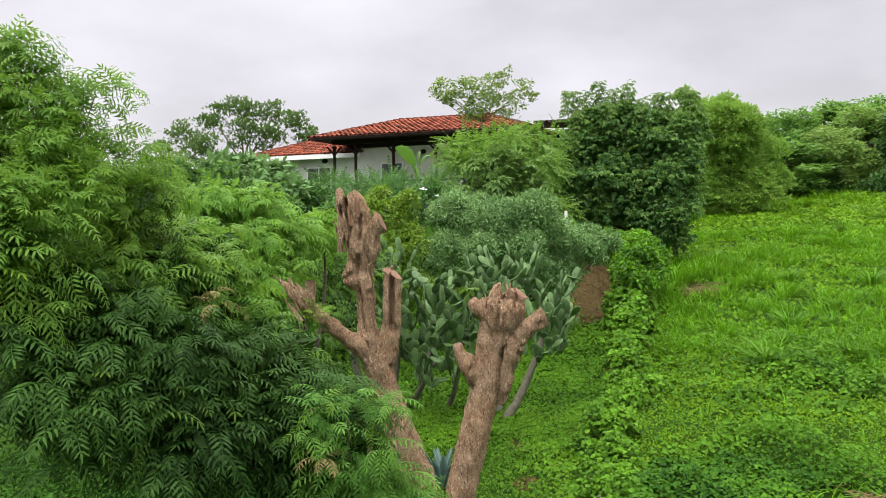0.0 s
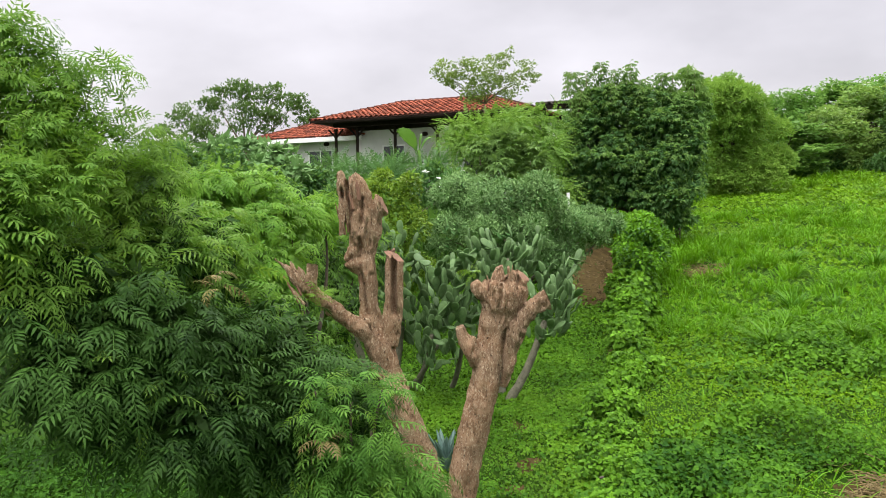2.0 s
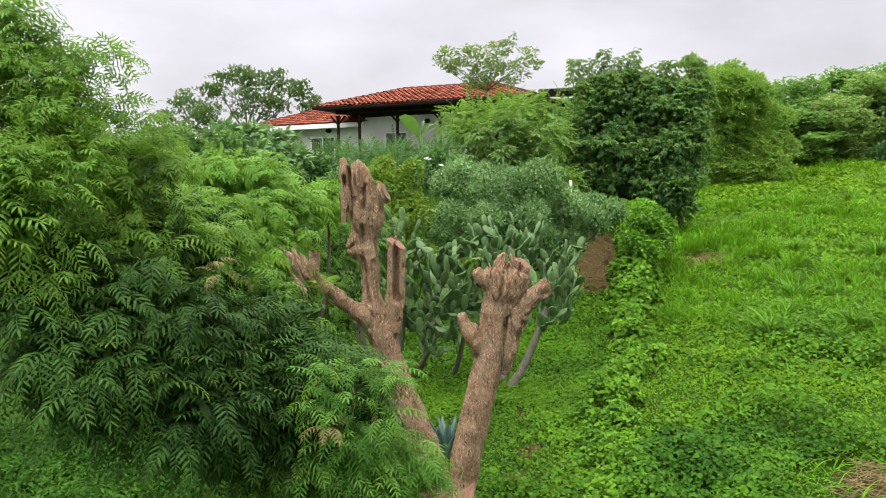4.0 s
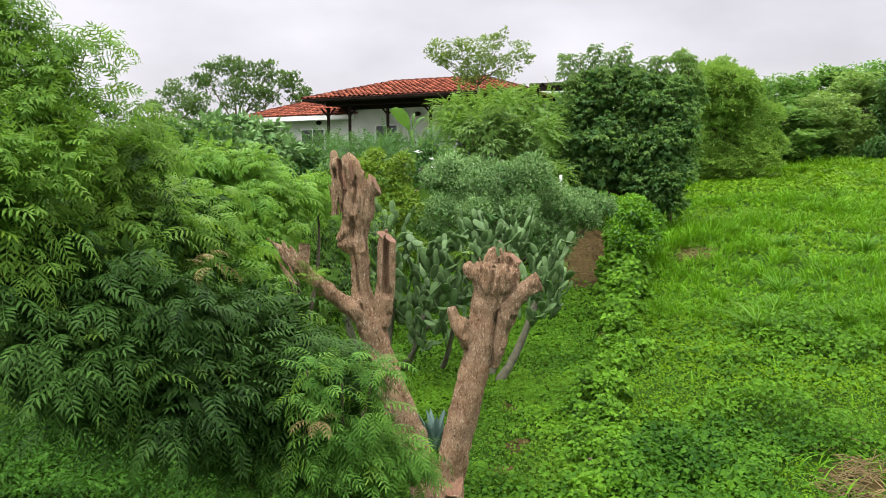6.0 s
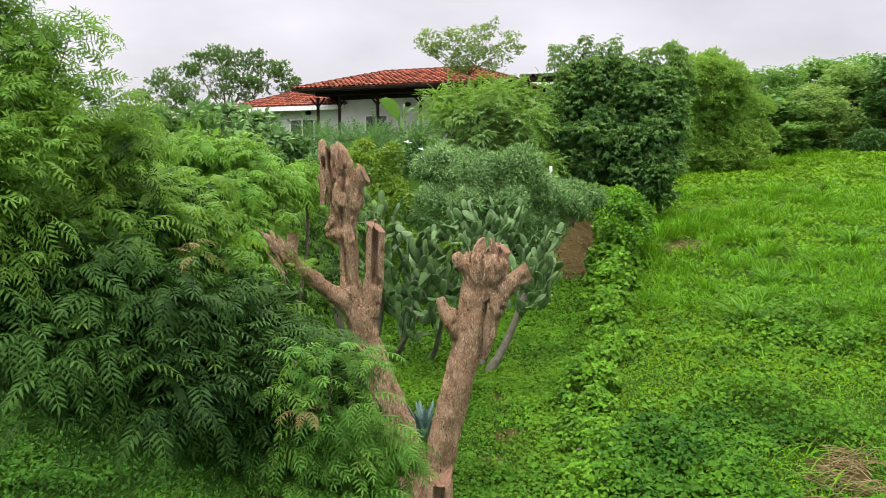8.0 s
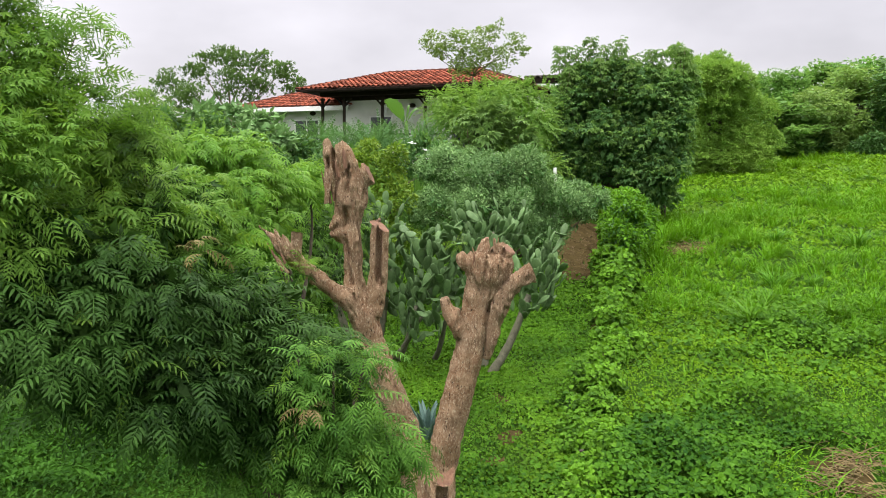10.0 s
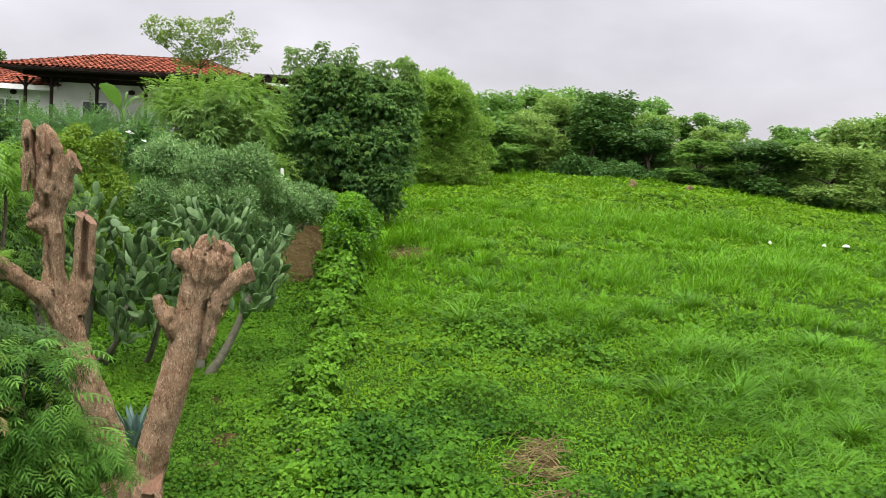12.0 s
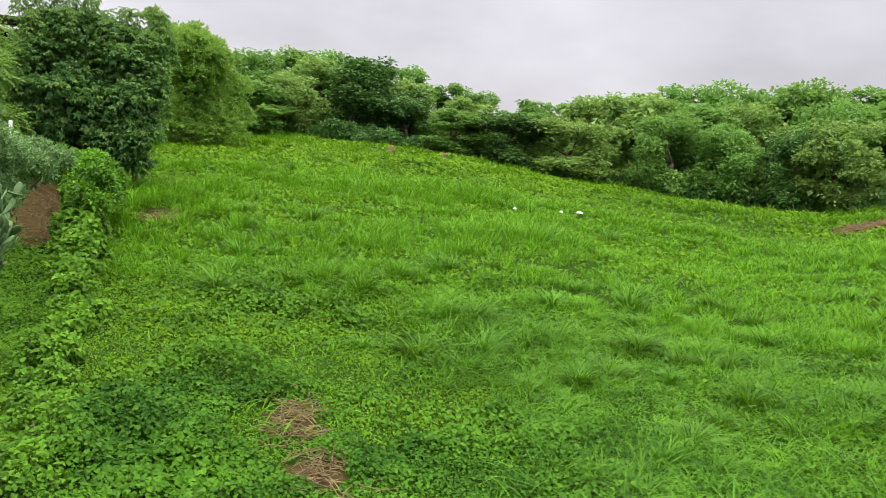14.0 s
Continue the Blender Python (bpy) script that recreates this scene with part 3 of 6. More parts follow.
def make_cover():
    """Creeper leaves over the near slope, heaped in low mounds, and finer weeds between them."""
    rg = rng_of(21)
    # count, nearest and farthest, headings, leaf shape, leaf size, kind of leaf
    for count, r0, r1, a0, a1, shape, big, mat, label in (
            (76000, 8.6, 13.5, -7, 68, heart_leaf(), 0.080, "creeper", "dense low creeper with broad green leaves covering the slope"),
            # the tree's shade on this cover lies in its darker leaf colour
            (26000, 8.0, 14.5, -36, -6, broad_leaf(0.5), 0.105, "weed_shaded", "weeds below the neem tree, leaf green darkened to stand for its shade"),
            (100000, 12.8, 22, -12, 68, broad_leaf(), 0.090, "cover", "mounds of low broad-leaved creeper on the slope"),
            (130000, 8.6, 22, -8, 68, broad_leaf(0.7), 0.054, "clover", "fine yellow-green weeds between the creeper mounds"),
            (95000, 17, 58, 3, 68, broad_leaf(0.8), 0.085, "clover", "patches of low broad-leaved creeper among the grass"),
            (56000, 13, 25, -4, 16, broad_leaf(), 0.068, "floor", "low creeper and weeds on the garden side of the hedge"),
            (40000, 8.6, 16, -8, 16, broad_leaf(0.8), 0.062, "floor", "mixed green weeds round the pollarded trunks")):
        x, y, r = wedge(rg, count, r0, r1, a0, a1)
        az = np.degrees(np.arctan2(x, y))
        garden = mat == "floor"
        bushy = broadness(x, y, r)
        share = np.maximum(leafy_share(x, y, r) + 0.25 - 0.35 * ease(az, 38, 54), 0.85 * (1 - ease(r, 14, 18)) * (1 - ease(az, 38, 54)))
        keep = (rg.random(count) < share) & (rg.random(count) > bareness(x, y) * 1.02)
        if garden:
            keep &= x < hedge_x(y)
        else:
            keep &= ~((x < hedge_x(y) - 0.3) & (r > 22))
            keep &= ~((x < hedge_x(y) - 0.2) & (rg.random(count) < (0.72 if mat == "clover" else 0.0)))
            keep &= rg.random(count) < (1.0 if r0 == 17 else 0.92 - 0.82 * bushy if mat == "clover" else 0.10 + 0.9 * bushy if mat in ("cover", "creeper") else 0.7)
        thin = ease(plan_noise(x, y, 0.6, 18) * 0.5 + plan_noise(x, y, 1.7, 19) * 0.5, 0.32, 0.52)
        keep &= (x > hedge_x(y) - 0.1) | (rg.random(count) < 0.4 + 0.6 * thin)
        fade = ease(r, 17, 22)
        keep &= rg.random(count) < (fade if r0 == 17 else 1 - 0.7 * fade if not garden else 1.0)
        x, y, r, bushy = x[keep], y[keep], r[keep], bushy[keep]
        n = len(x)
        mound = plan_noise(x, y, 0.42, 8) * 0.5 + plan_noise(x, y, 1.3, 9) * 0.5
        heap = 0.06 + 0.62 * mound ** 1.7 * (0.35 + 0.65 * bushy)
        if mat == "clover":
            heap *= 0.55
        z = ground_z(x, y) + 0.02 + heap * rg.random(n) ** 0.5 * np.where(x < hedge_x(y), 0.55, 1.0)
        axis = unit(np.stack([rg.normal(size=n), rg.normal(size=n) - 0.6, -0.30 + 0.25 * rg.normal(size=n)], -1))
        up = unit(np.stack([0.55 * rg.normal(size=n), 0.55 * rg.normal(size=n) - 0.2, np.ones(n)], -1))
        size = big * (0.62 + 0.75 * plan_noise(x, y, 1.7, 14)) * rg.uniform(0.6, 1.25, n) * np.maximum(1, r / 16)
        v, f = scatter(shape, np.stack([x, y, z], -1), axis, up, size)
        tagged(new("creeper_cover", raw_mesh("creeper_cover", v, f, GREEN[mat])), label, "creeper", kind="stuff")


make_cover()


def make_grass():
    rg = rng_of(31)
    for count, r0, r1, a0, a1, high, label in (
            (56000, 8.6, 22, 8, 68, 0.6, "long bright green grass growing through the creeper"),
            (26000, 8.6, 19, 36, 68, 0.85, "long arching grass in thick swathes"),
            (104000, 20, 40, 3, 68, 0.85, "tall bright green grass on the open slope"),
            (50000, 38, 60, 12, 70, 0.65, "far bright green grass up to the crest"),
            (16000, 8.5, 15, -34, -4, 0.38, "weeds and grass below the tree, coloured darker for its shade")):
        x, y, r = wedge(rg, count // 24, r0, r1, a0, a1)
        own = rg.integers(len(x), size=count)
        tall = rg.uniform(0.55, 1.45, len(x))[own]
        spread = rg.uniform(0.05, 0.16, len(x))[own] * np.maximum(1, r[own] / 22)
        dx, dy = rg.normal(size=count), rg.normal(size=count)
        x, y, r = x[own] + dx * spread, y[own] + dy * spread, r[own]
        share = leafy_share(x, y, r) if a0 > 0 else 0.2 + 0 * x
        keep = (rg.random(count) > share * np.where((r < 15) & (np.degrees(np.arctan2(x, y)) < 42), 1.25, 0.93)) & (rg.random(count) > bareness(x, y) * 1.02)
        keep &= ~((x < hedge_x(y) + 0.4) & (r > 14) & (a0 > 0))
        x, y, r, dx, dy, tall = x[keep], y[keep], r[keep], dx[keep], dy[keep], tall[keep]
        n = len(x)
        tuft = plan_noise(x, y, 1.0, 4) * 0.45 + plan_noise(x, y, 4.2, 6) * 0.55
        h = high * tall * (0.22 + 1.7 * tuft ** 2.2) * (0.55 + 0.6 * rg.random(n))
        d = np.stack([dx + 0.35 * rg.normal(size=n) + 0.3, dy + 0.35 * rg.normal(size=n) - 0.3, 0 * x], -1)
        up = np.stack([0.30 * dx + 0.13 * rg.normal(size=n), 0.30 * dy + 0.13 * rg.normal(size=n), np.ones(n)], -1)
        z = unit(up)
        xa = unit(d - z * (d * z).sum(1)[:, None])
        wide = np.maximum(0.026, r * 0.0013)
        tv, tf = blade(4 if r0 < 15 else 2, 1.0, 0.9 if r0 < 15 else 0.6)
        y_a = np.cross(z, xa)
        pos = np.stack([x, y, ground_z(x, y) - 0.01], -1)
        v = pos[:, None] + (h[:, None, None] * (tv[None, :, 0:1] * xa[:, None] + tv[None, :, 2:3] * z[:, None])
                            + wide[:, None, None] * tv[None, :, 1:2] * y_a[:, None])
        f = tf[None] + (np.arange(n) * len(tv))[:, None, None]
        # blades below the tree take the same shade-darkened green
        tagged(new("grass", raw_mesh("grass", v.reshape(-1, 3), f.reshape(-1, 3), GREEN["weed_shaded" if a0 < 0 else "tuft" if r1 < 20 else "grass"])), label, "grass", kind="stuff")


make_grass()


def tuft_mesh(seed, count, height, width=0.02):
    rg = rng_of(seed)
    tv, tf = blade(6, 1.0, 0.85)
    a = rg.uniform(0, 2 * np.pi, count)
    out = rg.random(count) ** 0.7
    base = np.stack([np.cos(a) * out * 0.24, np.sin(a) * out * 0.24, 0 * a - 0.03], -1)
    z = unit(np.stack([np.cos(a) * out * 0.26 + 0.14 * rg.normal(size=count), np.sin(a) * out * 0.26 + 0.14 * rg.normal(size=count), np.ones(count)], -1))
    d = np.stack([np.cos(a), np.sin(a) - 0.3, 0 * a], -1) + 0.55 * rg.normal(size=(count, 3))
    x = unit(d - z * (d * z).sum(1)[:, None])
    y = np.cross(z, x)
    h = height * rg.uniform(0.6, 1.15, count)
    v = base[:, None] + h[:, None, None] * (tv[None, :, 0:1] * x[:, None] + tv[None, :, 2:3] * z[:, None]) + width * tv[None, :, 1:2] * y[:, None]
    f = tf[None] + (np.arange(count) * len(tv))[:, None, None]
    return v.reshape(-1, 3), f.reshape(-1, 3)


def make_tufts():
    spots = [(10.4, 31.5), (11.0, 26.2), (10.8, 22.6), (7.1, 17.9), (10.4, 17.1), (11.9, 14.5), (14.3, 11.6), (11.5, 10.6), (10.9, 12.8),
             (11.0, 7.6), (13.6, 8.3), (13.0, 25.0), (9.4, 13.0), (12.1, 18.0), (25.2, 22.6), (26.9, 44.4), (17.1, 35.1), (28.2, 35.1), (17.0, 14.2), (14.6, 14.7)]
    rg = rng_of(41)
    for k in range(64):
        x, y, r = wedge(rg, 1, 10.5, 50 if k % 2 else 24, 20, 67)
        if x[0] > 7.0 or y[0] > 15:
            spots.append((float(x[0]), float(y[0])))
    kinds = []
    for i in range(5):
        near = raw_mesh("blades", *tuft_mesh(50 + i, 72, 0.95, 0.038), GREEN["tuft"])
        kinds.append(near)
    for i, (x, y) in enumerate(spots):
        s = rg.uniform(0.6, 1.05) * (1.1 if i < 20 else 0.85)
        ob = new("grass_tuft", kinds[i % 5])
        ob.matrix_basis = Matrix.LocRotScale((x, y, float(ground_z(x, y))), Euler((0, 0, rg.uniform(0, 6.28))), (s, s, s))
        tagged(ob, "large arching tuft of darker long-bladed grass", "grass tuft", "tufts on the slope")


make_tufts()


def make_hedge():
    """Creeper hanging over a low fence line, growing taller uphill."""
    rg = rng_of(61)
    hy, hx, ht = [h[1] for h in HEDGE], [h[0] for h in HEDGE], HEDGE_TOP
    # heads of vine along the line, each a small dome of leaves
    heads = 330
    cy = 10.2 + 18.6 * rg.random(heads) ** 0.85
    tall = np.interp(cy, hy, ht)
    cr = rg.uniform(0.14, 0.30, heads) * (0.75 + 0.02 * cy)
    across = rg.normal(size=heads) * 0.20 + 0.05
    lift = rg.random(heads) ** 0.7
    cx = np.interp(cy, hy, hx) + across * (1.15 - 0.5 * lift)
    cz = ground_z(cx, cy) + np.maximum(0.02, tall * lift * 1.05 * (0.55 + 0.6 * plan_noise(cy, 0 * cy, 1.3, 2)) - 0.4 * cr)
    n = 46000
    own = rg.choice(heads, n, p=cr ** 2 / (cr ** 2).sum())
    out = unit(rg.normal(size=(n, 3)) + [0, -0.3, 0.55])
    k = rg.random(n) ** 0.4
    pos = np.stack([cx, cy, cz], -1)[own] + out * (cr[own] * k)[:, None]
    x, y, z = pos.T
    z = np.maximum(z, ground_z(x, y) + 0.03)
    axis = unit(out * 0.5 + 0.55 * rg.normal(size=(n, 3)) + [0, -0.3, -0.55])
    up = unit(out * 0.7 + [0, -0.3, 0.9] + 0.3 * rg.normal(size=(n, 3)))
    size = 0.112 * rg.uniform(0.55, 1.3, n) * np.maximum(0.68, y / 18.5)
    hedge = thing("vine_hedge", (3.1, 16.5, float(ground_z(3.1, 16.5))), "low fence line overgrown with bright green broad-leaved vine", "hedge")
    off = np.array(hedge.location)
    pos = np.stack([x, y, z], -1) - off
    # deep leaves, and a few others, get darker creeper green for shade in gaps
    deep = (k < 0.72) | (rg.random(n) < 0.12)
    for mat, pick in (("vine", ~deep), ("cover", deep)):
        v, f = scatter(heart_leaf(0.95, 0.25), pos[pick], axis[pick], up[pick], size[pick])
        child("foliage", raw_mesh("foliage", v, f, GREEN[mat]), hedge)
    for i in range(9):
        yy = 11.5 + i * 2.05
        xx = float(np.interp(yy, hy, hx))
        t = float(np.interp(yy, hy, ht)) * 0.75
        zz = float(ground_z(xx, yy))
        v, f = tube([(xx - off[0], yy - off[1], zz - off[2] - 0.2), (xx - off[0] + 0.02, yy - off[1], zz - off[2] + t * 0.5), (xx - off[0], yy - off[1], zz - off[2] + t)], [0.04, 0.038, 0.035], 7)
        child("fence_post", raw_mesh("fence_post", v, f, DARK_BARK), hedge)


make_hedge()

# ---------------------------------------------------------------- trees and shrubs


def broken(rg, lobes, k=4, lo=0.35, hi=0.6, flat=0.85):
    """Breaks round lumps up into smaller ones on their skins."""
    out = []
    for x, y, z, r in lobes:
        out.append((x, y, z, r * 0.82, flat))
        for i in range(k):
            d = unit(rg.normal(size=3) + [0, 0, 0.25])
            s = r * rg.uniform(lo, hi)
            out.append((x + d[0] * (r * 1.02 - s * 0.6), y + d[1] * (r * 1.02 - s * 0.6), z + d[2] * (r * 1.02 - s * 0.6), s, flat))
    return out


def tree(name, base, lobes, label, leafage, trunk_r=0.12, bark=DARK_BARK, seed=1, category="tree", fork_up=0.45, group="", limb_share=1.0, lean=0.0, sub=4, flat=0.85, fork_in=0.4, tip=0.012):
    """A tree or shrub: trunk, limbs to each lump of the crown, and the crown's leaves, as told by leafage (one or more per crown)."""
    rg = rng_of(seed)
    bx, by = base
    bz = float(ground_z(bx, by))
    t = thing(name, (bx, by, bz), label, category, group)
    off = np.array([bx, by, bz])
    loc = [(x - bx, y - by, z - bz, r) for x, y, z, r in lobes]
    mean = np.mean([q[:3] for q in loc], axis=0)
    fork = np.array([mean[0] * fork_in + lean, mean[1] * fork_in, mean[2] * fork_up])
    v, f = tube([(0, 0, -0.15), fork * 0.35 + [0.03, 0, 0.02], fork * 0.7, fork], [trunk_r * 1.3, trunk_r, trunk_r * 0.9, trunk_r * 0.8], 9, 0.06, seed)
    child("trunk", raw_mesh("trunk", v, f, bark, True), t)
    for k, (v, f) in enumerate(limbs_to(rg, None, fork, loc, trunk_r * 0.55, tip)):
        if rg.random() <= limb_share:
            child("limb", raw_mesh("limb", v, f, bark, True), t)
    full = broken(rg, loc, sub, flat=flat)
    for how, template, count, size, mat, kw in leafage:
        v, f = how(rg, full, count, template, size, **kw)
        child("crown", raw_mesh("crown", v, f, mat), t)
    return t



def leaf_bunch(seed, count, width):
    """A few leaves spreading from one twig end."""
    rg = rng_of(seed)
    d = unit(np.stack([np.ones(count), 1.1 * rg.normal(size=count), 0.5 * rg.normal(size=count) - 0.1], -1))
    return scatter(small_leaf(width, 0.15), 0.12 * rg.normal(size=(count, 3)), d, unit(rg.normal(size=(count, 3)) * 0.4 + [0, 0, 1]), rg.uniform(0.5, 0.95, count))


NEEM_LEAF = [hanging_leaf(7, 0.29, 0.20, 1.5), hanging_leaf(6, 0.31, 0.21, 1.1), hanging_leaf(7, 0.28, 0.21, 1.9), hanging_leaf(6, 0.30, 0.22, 0.8)]
NEEM_TOP = [hanging_leaf(5, 0.33, 0.27, 1.1), hanging_leaf(5, 0.34, 0.26, 0.7)]

first_neem = tree("neem_tree", (-0.75, 7.0), [(-1.86, 6.33, 3.8, 0.52), (-2.4, 5.8, 3.8, 0.5), (-1.25, 6.79, 3.62, 0.42), (-2.09, 5.94, 3.5, 0.45), (-1.46, 6.44, 3.3, 0.42),
     (-0.86, 7.16, 3.35, 0.28), (-2.63, 5.62, 3.7, 0.36), (-0.98, 6.74, 3.3, 0.3), (-1.7, 6.3, 3.0, 0.3), (-1.15, 6.5, 3.0, 0.25), (-2.57, 5.78, 3.66, 0.24), (-2.23, 5.92, 3.43, 0.22), (-1.94, 6.02, 3.27, 0.18), (-2.82, 5.66, 3.89, 0.22), (-1.59, 6.12, 3.26, 0.15), (-2.39, 5.86, 3.84, 0.24), (-2.04, 5.99, 3.60, 0.24), (-1.66, 6.10, 3.52, 0.20), (-2.45, 5.9, 4.22, 0.40), (-3, 5.65, 4.34, 0.3)],
     "dark green neem tree with drooping feathery leaves", [
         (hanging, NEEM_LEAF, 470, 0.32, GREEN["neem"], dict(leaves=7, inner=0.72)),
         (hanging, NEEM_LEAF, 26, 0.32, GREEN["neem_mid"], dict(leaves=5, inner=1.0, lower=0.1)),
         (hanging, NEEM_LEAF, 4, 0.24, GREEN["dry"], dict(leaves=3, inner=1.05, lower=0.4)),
         # filler leaves packed deep in the crown, added to darken its gaps
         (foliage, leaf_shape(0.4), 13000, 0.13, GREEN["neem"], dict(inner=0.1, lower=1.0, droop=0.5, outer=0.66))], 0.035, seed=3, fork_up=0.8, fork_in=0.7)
def withered(tree_ob, x, y, z, seed):
    """A withered leaf cluster hanging among the green ones."""
    o = tree_ob.location
    v, f = hanging(rng_of(seed), [(x - o.x, y - o.y, z - o.z, 0.05, 0.8)], 2, NEEM_LEAF, 0.21, leaves=4, inner=0.3)
    child("withered_leaf", raw_mesh("withered_leaf", v, f, GREEN["dry"]), tree_ob, "withered yellow-brown leaves")


withered(first_neem, -1.62, 5.86, 4.48, 71)
tree("neem_tree", (-0.95, 7.4), [(-2.48, 6.76, 4.55, 0.5), (-1.96, 7.03, 4.25, 0.42), (-1.5, 7.1, 4.0, 0.3), (-2.2, 7.3, 4.6, 0.4), (-2.76, 5.86, 4.6, 0.34), (-3.02, 5.65, 4.8, 0.32), (-3.2, 5.54, 4.75, 0.33)],
     "mid-green neem tree with lighter young leaves", [
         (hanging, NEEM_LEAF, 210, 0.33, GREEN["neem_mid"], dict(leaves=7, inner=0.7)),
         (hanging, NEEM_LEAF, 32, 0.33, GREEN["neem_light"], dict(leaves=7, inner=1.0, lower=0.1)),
         # the dark neem green inside stands for shade within this lighter crown
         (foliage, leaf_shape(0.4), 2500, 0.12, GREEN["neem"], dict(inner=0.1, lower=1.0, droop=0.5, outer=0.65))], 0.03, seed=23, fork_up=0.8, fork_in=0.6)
tree("neem_tree", (-5.3, 6.9), [(-2.99, 6.13, 5.85, 0.26), (-3.00, 5.90, 5.50, 0.31), (-2.80, 6.22, 5.52, 0.22), (-2.87, 6.19, 6.04, 0.15), (-2.62, 6.30, 5.99, 0.13), (-2.45, 6.37, 6.06, 0.08), (-2.36, 6.40, 6.05, 0.04), (-3.08, 6.09, 6.17, 0.17), (-2.55, 6.33, 5.70, 0.09),
     (-2.44, 6.37, 5.83, 0.04), (-2.55, 6.01, 5.37, 0.16), (-2.94, 5.60, 5.10, 0.30), (-2.70, 5.83, 5.14, 0.22), (-2.94, 6.15, 6.22, 0.06), (-2.49, 6.35, 5.59, 0.04), (-3.10, 6.08, 6.37, 0.09), (-3.3, 6.0, 5.9, 0.3), (-3.4, 5.7, 5.3, 0.4)],
     "tall neem tree with light green airy top twigs", [
         (hanging, NEEM_TOP, 250, 0.21, GREEN["neem_mid"], dict(leaves=6, inner=0.4, wild=0.6)),
         (hanging, NEEM_TOP, 190, 0.21, GREEN["neem_light"], dict(leaves=5, inner=0.9, lower=0.3, wild=0.6))], 0.02, seed=4, fork_up=0.86, fork_in=0.85, tip=0.003, limb_share=0.5)
tree("neem_tree", (-1.4, 9.2), [(-2.45, 6.62, 5.42, 0.24), (-2.42, 6.62, 5.18, 0.26), (-2.6, 6.6, 5.25, 0.28), (-2.36, 6.65, 4.95, 0.28), (-2.75, 6.6, 5.05, 0.3)],
     "slim neem tree with fresh leaves among darker ones", [
         (hanging, NEEM_LEAF, 60, 0.27, GREEN["neem_mid"], dict(wild=0.45, leaves=7, inner=0.6)),
         # a few dark leaves set in, giving shaded depth through colour
         (hanging, NEEM_LEAF, 10, 0.26, GREEN["neem"], dict(wild=0.45, leaves=6, inner=0.5)),
         (hanging, NEEM_LEAF, 22, 0.26, GREEN["neem_light"], dict(wild=0.45, leaves=6, inner=0.9, lower=0.2))], 0.02, seed=44, fork_up=0.8, fork_in=0.8, tip=0.003, limb_share=0.4)
neem_sapling = tree("neem_sapling", (-0.55, 6.6), [(-0.45, 6.58, 2.82, 0.26), (-0.67, 6.47, 2.72, 0.26), (-0.3, 6.59, 2.6, 0.2), (-0.62, 6.37, 2.45, 0.26), (-1.2, 6.28, 2.8, 0.22), (-0.84, 6.44, 2.96, 0.24), (-1.2, 6.39, 2.79, 0.22), (-0.71, 6.46, 2.62, 0.26), (-1.46, 6.33, 2.58, 0.2), (-0.31, 6.49, 2.8, 0.2), (-0.98, 6.43, 2.55, 0.24),
     (-1.01, 6.25, 3.58, 0.17), (-0.74, 6.29, 3.48, 0.17), (-0.50, 6.31, 3.56, 0.14), (-0.85, 6.27, 3.22, 0.17), (-0.59, 6.30, 3.25, 0.16)],
     "young neem with light green feathery leaves beside the pollarded tree", [
         (hanging, NEEM_LEAF, 170, 0.27, GREEN["sapling"], dict(leaves=6, inner=0.7)),
         (hanging, NEEM_LEAF, 42, 0.26, GREEN["neem_mid"], dict(leaves=5, inner=0.95, lower=0.3)),
         (hanging, NEEM_LEAF, 10, 0.26, GREEN["neem_light"], dict(leaves=4, inner=1.0, lower=0.2))], 0.03, seed=5, category="sapling", fork_up=0.8)
withered(neem_sapling, -0.90, 6.01, 3.29, 72)
tree("neem_tree", (-1.3, 10.9), [(-2.84, 9.8, 5.0, 0.48), (-2.27, 10.25, 5.12, 0.4), (-2.44, 9.6, 4.6, 0.5), (-2.0, 10.61, 4.7, 0.45), (-2.91, 9.5, 4.6, 0.4),
     (-1.68, 11.38, 4.85, 0.32), (-2.09, 9.6, 4.3, 0.38)],
     "young neem tree with yellow-green leaves", [
         (hanging, NEEM_LEAF, 210, 0.36, GREEN["neem_light"], dict(leaves=8, inner=0.7)),
         # duller filler within, the crown's inner shade put into its green
         (foliage, leaf_shape(0.4), 2500, 0.13, GREEN["neem_mid"], dict(inner=0.1, lower=1.0, droop=0.5))], 0.06, seed=6, fork_up=0.6)
tree("neem_tree", (-1.6, 13.2), [(-1.9, 12.9, 4.3, 0.6), (-1.3, 13.3, 4.35, 0.45), (-2.6, 13.2, 4.4, 0.6), (-2.2, 12.6, 3.6, 0.6), (-1.6, 12.4, 3.2, 0.55), (-2.9, 12.4, 3.6, 0.6)],
     "mid-green neem tree behind the pollarded trunk", [
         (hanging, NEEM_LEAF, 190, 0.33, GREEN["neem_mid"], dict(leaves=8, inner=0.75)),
         # dark leaves at the heart, coloured as shaded foliage
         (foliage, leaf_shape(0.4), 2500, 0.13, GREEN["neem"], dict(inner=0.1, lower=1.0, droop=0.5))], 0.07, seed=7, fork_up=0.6)
